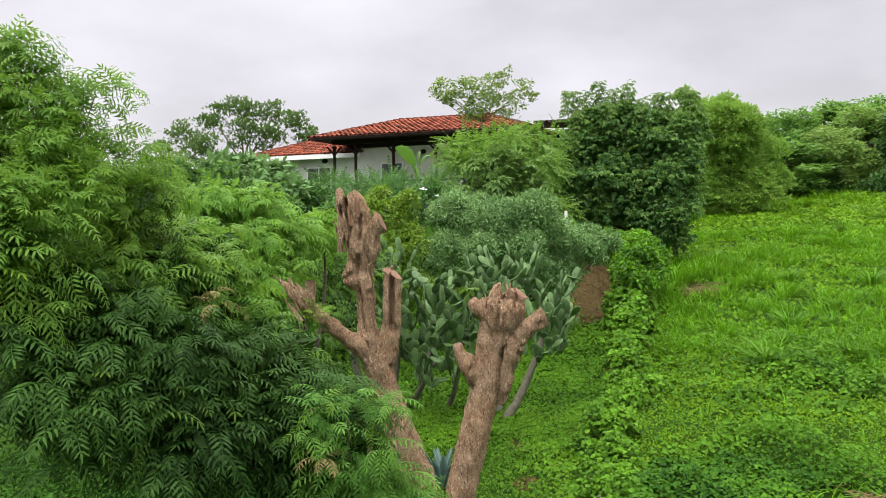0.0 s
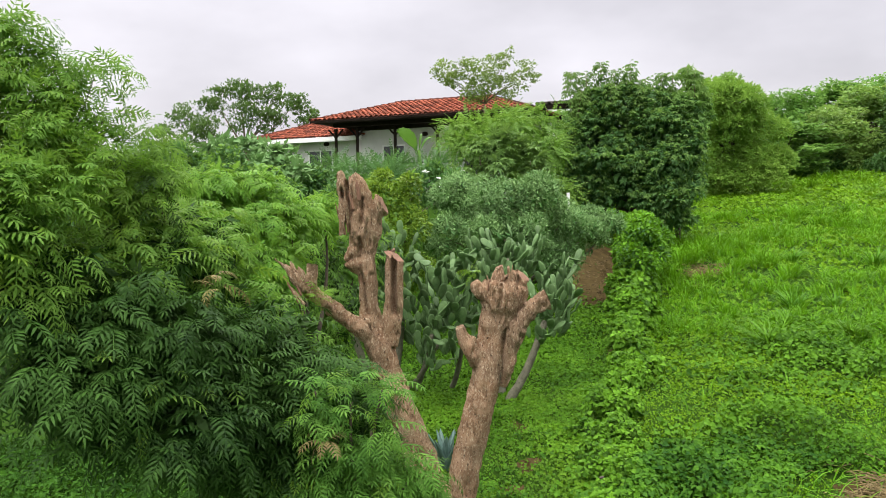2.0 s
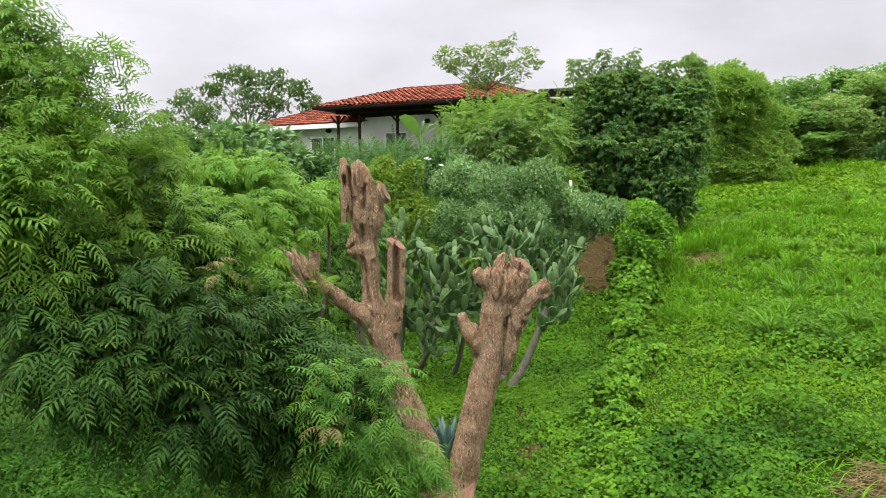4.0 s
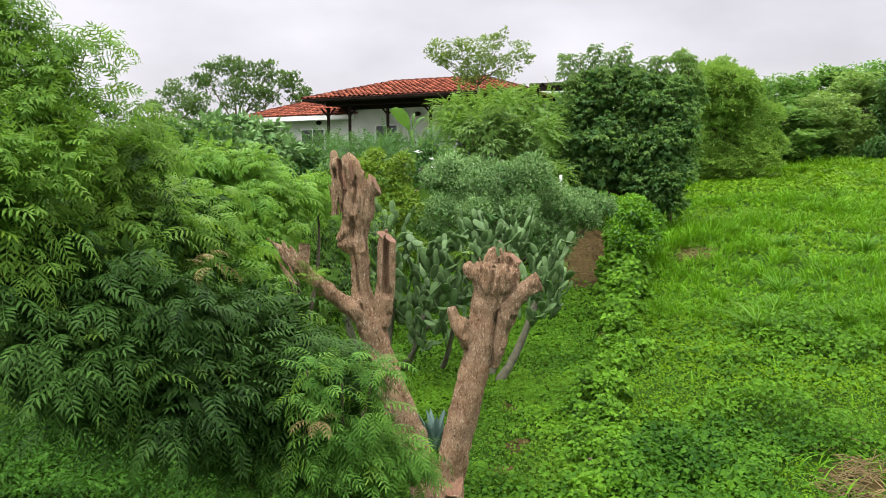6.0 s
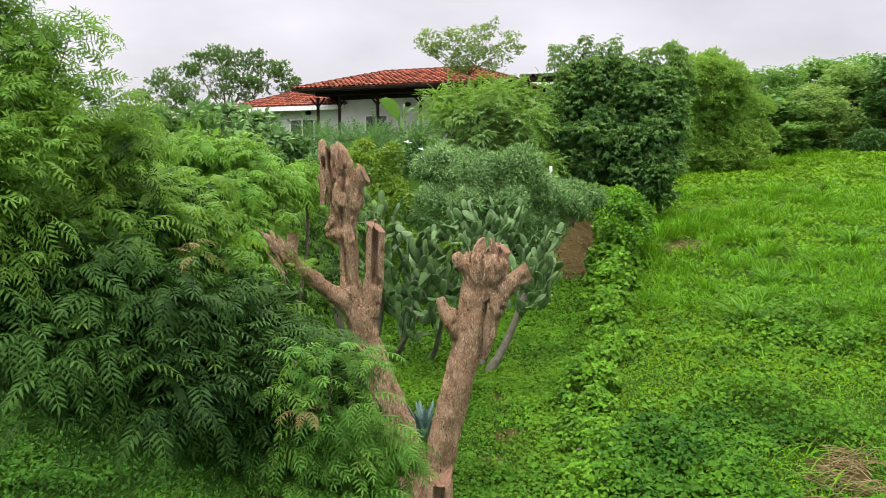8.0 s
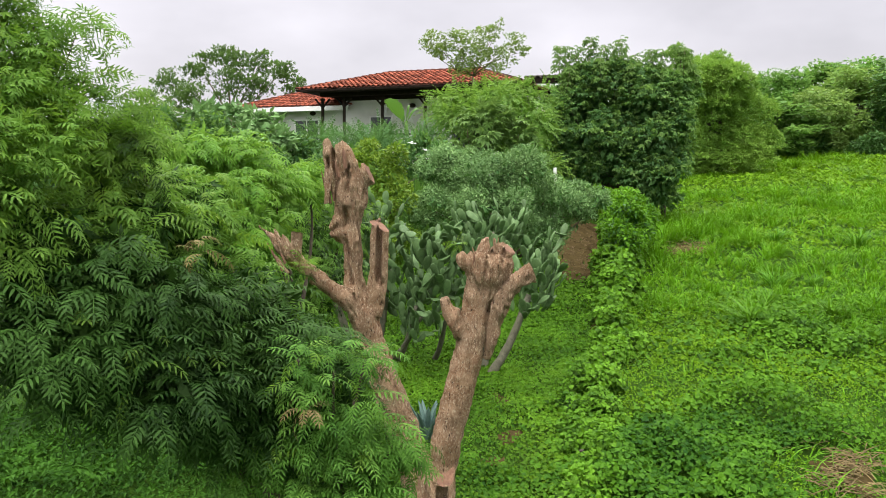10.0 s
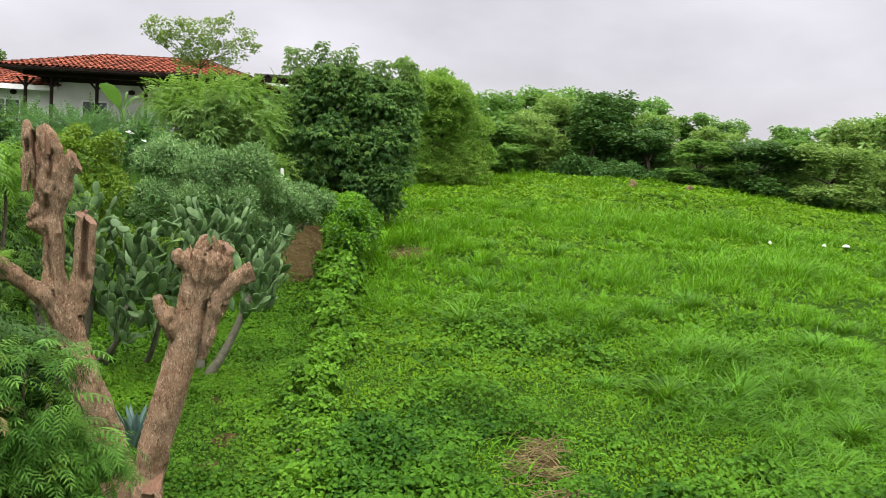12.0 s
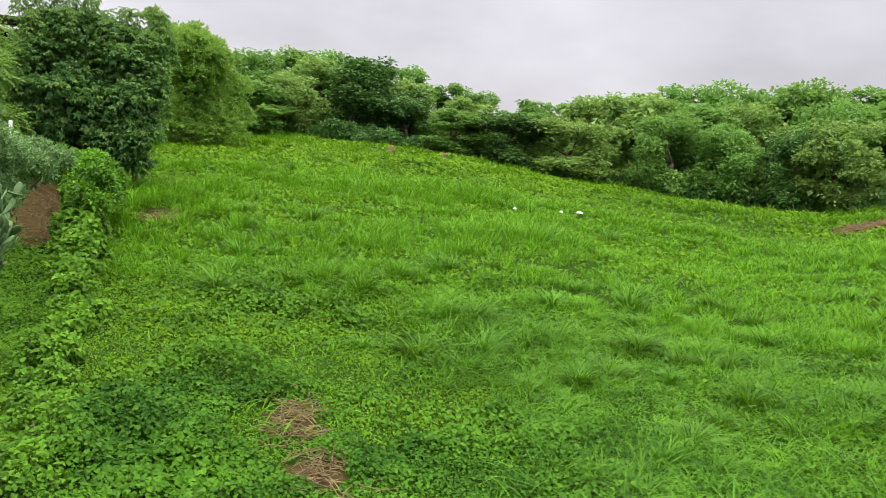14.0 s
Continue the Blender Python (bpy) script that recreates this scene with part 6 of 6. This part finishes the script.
def make_flowers():
    """White trumpet flowers on tall thin stalks among the shrubs."""
    bx, by = -0.3, 21.6
    bz = float(ground_z(bx, by))
    t = thing("flowering_plant", (bx, by, bz), "thin-stalked plant with a few white flowers", "flower")
    rg = rng_of(91)
    for x, y, z in ((-0.53, 21.9, 5.83), (-0.46, 21.8, 5.80), (-0.09, 21.9, 5.50), (-0.10, 21.9, 5.40), (-0.95, 21.9, 5.55), (-0.88, 21.8, 5.52), (-0.15, 21.7, 5.62)):
        p = np.array([x - bx, y - by, z - bz])
        v, f = tube([(p[0] * 0.3, p[1] * 0.3, -0.05), (p[0] * 0.7, p[1] * 0.7, p[2] * 0.6), p], [0.012, 0.01, 0.006], 5)
        stalk = child("stalk", raw_mesh("stalk", v, f, GREEN["forest_b"]), t)
        d = unit(np.stack([np.cos(np.arange(6) * 1.05), np.sin(np.arange(6) * 1.05) - 0.4, 0.5 + 0.3 * rg.normal(size=6)], -1))
        v, f = scatter(leaf_shape(0.55, 0.2), np.tile(p, (6, 1)), d, np.tile([0, -0.3, 1.0], (6, 1)), 0.095)
        child("flower", raw_mesh("flower", v, f, PETAL), stalk, "white petals")


make_flowers()

# ---------------------------------------------------------------- house


def tile_mesh():
    """A clay barrel tile, 0.42 m long, wider at its lower end, with thickness."""
    bm = bmesh.new()
    segs = 5
    rows = []
    for y, r in ((0.0, 0.105), (0.42, 0.085)):
        ring = []
        for k in range(segs + 1):
            a = math.pi * k / segs
            ring.append(bm.verts.new((math.cos(a) * r, y, math.sin(a) * r * 0.85 + (0.03 if y == 0 else 0.0))))
        for k in range(segs + 1):
            a = math.pi * (segs - k) / segs
            ring.append(bm.verts.new((math.cos(a) * (r - 0.018), y, math.sin(a) * (r - 0.018) * 0.85 + (0.03 if y == 0 else 0.0))))
        rows.append(ring)
    n = len(rows[0])
    for k in range(n):
        bm.faces.new((rows[0][k], rows[0][(k + 1) % n], rows[1][(k + 1) % n], rows[1][k]))
    for k in range(segs):
        bm.faces.new((rows[0][k], rows[0][n - 1 - k], rows[0][n - 2 - k], rows[0][k + 1]))
    bmesh.ops.recalc_face_normals(bm, faces=bm.faces)
    me = bpy.data.meshes.new("roof_tile")
    for f in bm.faces:
        f.smooth = False
    bm.to_mesh(me)
    bm.free()
    return me


TILE_MESH = tile_mesh()
TILE_MESH.materials.append(TILE)
CAP_MESH = TILE_MESH.copy()
CAP_MESH.materials.clear()
CAP_MESH.materials.append(TILE_BED)
DARK_TILE_MESH = TILE_MESH.copy()
DARK_TILE_MESH.materials.clear()
DARK_TILE_MESH.materials.append(TILE_OLD)


def tile_slope(parent, corner, along, up, inside, wide, deep, me, limit=300, seed=1):
    """Rows of tiles on one slope; inside(a, s) says whether a place on it lies on the roof."""
    rg = rng_of(seed)
    x, y = Vector(along).normalized(), Vector(up).normalized()
    z = x.cross(y)
    base = Matrix((x, y, z)).transposed().to_4x4()
    spots = []
    for i in range(int(deep / 0.345) + 1):
        for k in range(int(wide / 0.235) + 1):
            aa, ss = k * 0.235 + 0.12, i * 0.345
            if inside(aa, ss + 0.12):
                spots.append((aa, ss))
    for aa, ss in spots[:limit]:
        ob = child("roof_tile", me, parent)
        m = base.copy()
        m.translation = Vector(corner) + x * (aa + rg.normal() * 0.006) + y * (ss - 0.06 + rg.normal() * 0.01) + z * 0.012
        ob.matrix_basis = m @ Matrix.Rotation(rg.normal() * 0.02, 4, "Z")
    rest = spots[limit:]
    if rest:
        tv = np.array([v.co[:] for v in me.vertices])
        tf = []
        for p in me.polygons:
            vs = list(p.vertices)
            tf += [(vs[0], vs[k], vs[k + 1]) for k in range(1, len(vs) - 1)]
        pos = np.array([Vector(corner) + x * aa + y * (ss - 0.06) + z * 0.012 for aa, ss in rest])
        v, f = scatter((tv, np.array(tf)), pos, np.tile(np.array(x), (len(pos), 1)), np.tile(np.array(z), (len(pos), 1)), 1.0)
        tagged(child("tile_rows", raw_mesh("tile_rows", v, f, me.materials[0]), parent), kind="stuff")


def ridge_caps(parent, a, b, me):
    a, b = Vector(a), Vector(b)
    d = (b - a).normalized()
    x = d.cross(Vector((0, 0, 1))).normalized()
    base = Matrix((x, d, x.cross(d))).transposed().to_4x4()
    for i in range(int((b - a).length / 0.36) + 1):
        ob = child("ridge_tile", me, parent)
        m = base.copy()
        m.translation = a + d * (i * 0.36) + Vector((0, 0, 0.04))
        ob.matrix_basis = m @ Matrix.Diagonal((1.1, 1.0, 0.8, 1))


def hip_roof(house, u0, u1, v0, v1, z0, z1, set_in, me, mat, seed, label):
    """A hipped roof: boarded body with thickness, tiles on the slopes that face the viewer, caps on hips and ridge."""
    vm = (v0 + v1) / 2
    bm = bmesh.new()
    low = [bm.verts.new(p) for p in ((u0, v0, z0), (u1, v0, z0), (u1, v1, z0), (u0, v1, z0))]
    top = [bm.verts.new(p) for p in ((u0 + set_in, vm, z1), (u1 - set_in, vm, z1))]
    for fc in ((low[0], low[1], top[1], top[0]), (low[1], low[2], top[1]), (low[2], low[3], top[0], top[1]), (low[3], low[0], top[0]), tuple(reversed(low))):
        bm.faces.new(fc)
    roof = part("roof", bm, mat, house, label)
    half = vm - v0
    slant = math.hypot(half, z1 - z0)
    side = math.hypot(set_in, z1 - z0)
    w = u1 - u0
    tile_slope(roof, (u0, v0, z0), (1, 0, 0), (0, half, z1 - z0), lambda a, s: s / slant * set_in < a < w - s / slant * set_in and s < slant, w, slant, me, 300, seed)
    d = v1 - v0
    tile_slope(roof, (u0, v1, z0), (0, -1, 0), (set_in, 0, z1 - z0), lambda a, s: s / side * half < a < d - s / side * half and s < side, d, side, me, 0, seed + 1)
    tile_slope(roof, (u1, v0, z0), (0, 1, 0), (-set_in, 0, z1 - z0), lambda a, s: s / side * half < a < d - s / side * half and s < side, d, side, me, 0, seed + 2)
    ridge_caps(roof, (u0 + set_in, vm, z1), (u1 - set_in, vm, z1), CAP_MESH)
    for cu, cv, tu in ((u0, v0, u0 + set_in), (u1, v0, u1 - set_in), (u0, v1, u0 + set_in)):
        ridge_caps(roof, (cu, cv, z0), (tu, vm, z1), CAP_MESH)
    return roof


def slab(house, name, mat, u0, v0, z0, u1, v1, z1, label="", bevel=0.01, parent=None):
    bm = bmesh.new()
    box(bm, u0, v0, z0, u1, v1, z1, bevel)
    return part(name, bm, mat, parent or house, label)


def window(house, u, v, z0, z1, wide):
    fr = slab(house, "window", WHITE, u, v - 0.06, z0 - 0.06, u + wide, v - 0.01, z0, "white framed window", 0.005)
    for a0, a1, b0, b1 in ((u, u + wide, z1, z1 + 0.07), (u, u + 0.07, z0, z1), (u + wide - 0.07, u + wide, z0, z1), (u + wide / 2 - 0.03, u + wide / 2 + 0.03, z0, z1)):
        slab(house, "frame", WHITE, a0, v - 0.05, b0, a1, v - 0.005, b1, "", 0.004, fr)
    for a0, a1 in ((u + 0.07, u + wide / 2 - 0.03), (u + wide / 2 + 0.03, u + wide - 0.07)):
        slab(house, "pane", GLASS, a0, v - 0.03, z0, a1, v - 0.022, z1, "", 0.0, fr)
    return fr


def make_house():
    h = thing("house", (-6.04, 37.5, 5.9), "white house with red clay-tiled hip roofs and dark timber veranda", "house")
    h.rotation_euler = (0, 0, radians(-22.5))
    floor = -0.1
    hip_roof(h, 0, 10.4, 0, 6.8, 2.86, 3.86, 3.0, TILE_MESH, TILE_BED, 200, "red clay barrel-tiled hip roof over the veranda")
    hip_roof(h, -5.5, 1.2, 2.7, 9.3, 2.38, 3.55, 3.1, TILE_MESH, TILE_BED, 210, "lower red clay-tiled wing roof")
    # eaves
    slab(h, "soffit", DARK_WOOD, 0.05, 0.05, 2.79, 10.35, 6.75, 2.85, "dark timber soffit", 0.0)
    slab(h, "fascia", DARK_WOOD, 0.0, -0.03, 2.77, 10.4, 0.04, 2.865, "dark timber eaves board")
    slab(h, "beam", DARK_WOOD, 0.75, 0.8, 2.62, 9.8, 0.94, 2.785)
    # dark strip added along the wall top, standing for shade under the eaves
    slab(h, "beam", DARK_WOOD, 0.83, 2.80, 2.60, 9.95, 2.896, 2.784, "dark strip at the wall top standing for eaves shade")
    slab(h, "fascia", WHITE, -5.5, 2.64, 2.16, 1.2, 2.70, 2.385, "white eaves board")
    slab(h, "fascia", WHITE, -5.56, 2.70, 2.16, -5.5, 9.3, 2.385, "white eaves board")
    slab(h, "soffit", DARK_WOOD, -5.49, 2.71, 2.24, 1.1, 9.2, 2.30, "", 0.0)
    # walls
    slab(h, "wall", PLASTER, -4.6, 3.4, -2.2, 0.8, 3.62, 2.24, "white plastered wing wall")
    slab(h, "wall", PLASTER, -4.6, 3.63, -2.2, -4.38, 9.0, 2.24, "white plastered wall")
    slab(h, "wall", PLASTER, 0.82, 2.9, -2.2, 10.0, 3.12, 2.785, "white plastered wall behind the veranda")
    slab(h, "wall", PLASTER, 9.78, 3.13, -2.2, 10.0, 6.4, 2.785, "white plastered wall")
    slab(h, "veranda_floor", PLASTER, 0.3, 0.4, -2.2, 10.1, 2.89, floor, "pale veranda floor slab")
    window(h, -2.2, 3.4, 0.3, 1.75, 1.4)
    window(h, 2.2, 2.9, 0.5, 1.8, 1.2)
    window(h, 6.3, 2.9, 0.3, 2.0, 1.6)
    # veranda posts with braces
    for u in (0.85, 1.95, 3.85, 5.9, 7.9, 9.7):
        bm = bmesh.new()
        box(bm, u - 0.055, 0.81, floor, u + 0.055, 0.92, 2.55, 0.012)
        box(bm, u - 0.08, 0.79, 2.45, u + 0.08, 0.95, 2.55, 0.01)
        box(bm, u - 0.10, 0.775, floor, u + 0.10, 0.975, floor + 0.12, 0.01)
        post = part("post", bm, DARK_WOOD, h, "dark timber veranda post")
        for sgn in (-1, 1):
            bm = bmesh.new()
            box(bm, -0.035, -0.035, 0, 0.035, 0.035, 0.5, 0.008)
            part("brace", bm, DARK_WOOD, post, "", Matrix.Translation((u + sgn * 0.03, 0.865, 2.16)) @ Matrix.Rotation(sgn * 0.75, 4, "Y"))
    for u0, u1 in ((0.95, 1.85), (2.05, 3.75), (3.95, 5.8), (6.0, 7.8)):
        slab(h, "rail", DARK_WOOD, u0, 0.84, 0.85, u1, 0.91, 0.92, "", 0.008)
    # wing corner brace, wall lamps
    bm = bmesh.new()
    box(bm, -0.05, -0.05, 0, 0.05, 0.05, 0.95, 0.01)
    part("brace", bm, WHITE, h, "white painted brace", Matrix.Translation((-4.65, 3.3, 1.5)) @ Matrix.Rotation(-0.75, 4, "Y"))
    for u, v, z in ((-1.15, 3.38, 2.1), (4.4, 2.88, 2.3)):
        bm = bmesh.new()
        bmesh.ops.create_uvsphere(bm, u_segments=12, v_segments=8, radius=0.5)
        for w in bm.verts:
            w.co = Vector((w.co.x * 0.34, w.co.y * 0.16, w.co.z * 0.22))
        part("wall_lamp", bm, DARK_WOOD, h, "dark oval bulkhead lamp", Matrix.Translation((u, v, z)), True)
    # side roof with weathered tiles, seen on its edge
    bm = bmesh.new()
    vs = [bm.verts.new(p) for p in ((10.6, -0.2, 2.92), (13.6, -0.2, 2.92), (13.6, 3.0, 3.24), (10.6, 3.0, 3.24), (10.6, -0.2, 2.74), (13.6, -0.2, 2.74), (13.6, 3.0, 3.06), (10.6, 3.0, 3.06))]
    for q in ((0, 1, 2, 3), (7, 6, 5, 4), (0, 4, 5, 1), (1, 5, 6, 2), (2, 6, 7, 3), (3, 7, 4, 0)):
        bm.faces.new([vs[k] for k in q])
    side = part("side_roof", bm, DARK_WOOD, h, "low side roof of dark weathered barrel tiles")
    tile_slope(side, (10.6, -0.2, 2.92), (1, 0, 0), (0, 3.2, 0.32), lambda a, s: True, 2.9, 3.0, DARK_TILE_MESH, 120, 230)
    for u, v in ((10.9, 0.1), (13.3, 0.1), (10.9, 2.7), (13.3, 2.7)):
        slab(h, "post", DARK_WOOD, u - 0.06, v - 0.06, -2.6, u + 0.06, v + 0.06, 2.78, "dark timber post under the side roof")


make_house()

# ---------------------------------------------------------------- small things


def make_straw(x, y, wide, seed, count=280):
    rg = rng_of(seed)
    z0 = float(ground_z(x, y))
    t = thing("straw_heap", (x, y, z0), "heap of dry brown stalks on bare soil", "straw heap")
    chunks = []
    for i in range(count):
        c = rg.normal(size=2) * wide * 0.5
        a, le = rg.normal() * 0.7 + rg.choice([0.4, 2.2]), rg.uniform(0.12, 0.55)
        c[1] *= 1.8
        c[0] += 0.25 * math.sin(c[1] * 5)
        h = 0.13 * rg.random() ** 2 + 0.04 + float(ground_z(x + c[0], y + c[1])) - z0
        d = np.array([math.cos(a), math.sin(a), rg.normal() * 0.3])
        p = np.array([c[0], c[1], h])
        chunks.append(tube([p - d * le / 2, p + [0, 0, 0.03], p + d * le / 2], [0.005, 0.008, 0.003], 4))
    v, f = joined(chunks)
    tagged(child("straw", raw_mesh("straw", v, f, STRAW), t), kind="stuff")


make_straw(5.70, 10.95, 0.46, 1, 180)
make_straw(5.3, 9.3, 0.46, 2, 160)
make_straw(8.1, 25.8, 0.6, 3, 90)


def make_stones(bx, by, count, wide, deep, lean, big, seed):
    """Clods and small stones strewn over bare soil."""
    rg = rng_of(seed)
    chunks = []
    for i in range(count):
        y = by + rg.normal() * deep
        x = bx + rg.normal() * wide + lean * (y - by)
        r = rg.uniform(0.3, 1.0) * big
        p = np.array([x, y, float(ground_z(x, y)) + 0.03 + (0.08 if bx > 40 else 0.0)])
        k = np.array([(1, 0, 0), (-1, 0, 0), (0, 1, 0), (0, -1, 0), (0, 0, 0.7), (0, 0, -0.7)]) * r * rg.uniform(0.7, 1.3, (6, 1))
        chunks.append((p + k, np.array([(0, 2, 4), (2, 1, 4), (1, 3, 4), (3, 0, 4), (2, 0, 5), (1, 2, 5), (3, 1, 5), (0, 3, 5)])))
    v, f = joined(chunks)
    tagged(new("stones", raw_mesh("stones", v, f, CLOD)), "small brown stones and clods on bare soil", "stones", kind="stuff")


make_stones(5.05, 26.2, 520, 0.45, 1.9, 0.24, 0.05, 12)
make_stones(43.2, 21.4, 160, 1.0, 0.6, -0.3, 0.14, 13)


def make_rag(x, y, wide, seed):
    bm = bmesh.new()
    bmesh.ops.create_grid(bm, x_segments=14, y_segments=10, size=0.5)
    for v in bm.verts:
        d = v.co.copy()
        r = max(abs(d.x), abs(d.y)) * 2
        v.co = Vector((d.x * wide * 0.75 * (1 + 0.2 * noise.noise(d * 4)), d.y * wide * 0.45, 0.05 + 0.10 * (1 - r ** 3) * (0.5 + noise.noise(d * 5 + Vector((seed, 0, 0))))))
    bmesh.ops.solidify(bm, geom=bm.faces[:], thickness=0.01)
    me = bpy.data.meshes.new("plastic_sheet")
    bm.to_mesh(me)
    bm.free()
    me.materials.append(RAG)
    ob = new("plastic_sheet", me)
    ob.matrix_basis = pose(x, y, float(ground_z(x, y)) + 0.12, 0, 0, seed * 40)
    tagged(ob, "crumpled white plastic sheet lying in the grass", "litter", "litter in the grass")


make_rag(27.46, 26.71, 0.62, 1)
make_rag(26.17, 26.59, 0.22, 2)
make_rag(23.59, 26.8, 0.2, 3)


def make_old_stump(x, y, high, r, seed):
    z = float(ground_z(x, y))
    t = thing("tree_stump", (x, y, z), "short broken brown tree stump in the grass", "stump", "stumps near the crest")
    v, f = bark_limb([(0, 0, -0.2), (0.02, 0, high * 0.5), (0.05, 0, high)], [r * 1.25, r, r * 0.7], seed, 0.2, 14, 8, 4)
    child("trunk", raw_mesh("trunk", v, f, STRAW, True), t)
    v, f = bark_limb([(0.05, 0, high * 0.3), (0.25, 0, high * 0.6), (0.32, 0, high * 0.8)], [r * 0.6, r * 0.5, r * 0.3], seed + 1, 0.2, 10, 6, 2)
    child("stub", raw_mesh("stub", v, f, STRAW, True), t)


make_old_stump(27.2, 43.0, 0.62, 0.2, 60)
make_old_stump(31.5, 43.3, 0.36, 0.18, 61)


def make_marker(x, y, top):
    z = float(ground_z(x, y))
    t = thing("white_post", (x, y, z), "slim white post among the shrubs", "post")
    bm = bmesh.new()
    box(bm, -0.045, -0.045, -0.2, 0.045, 0.045, top - z, 0.01)
    part("shaft", bm, WHITE, t)


make_marker(3.84, 25.71, 5.24)
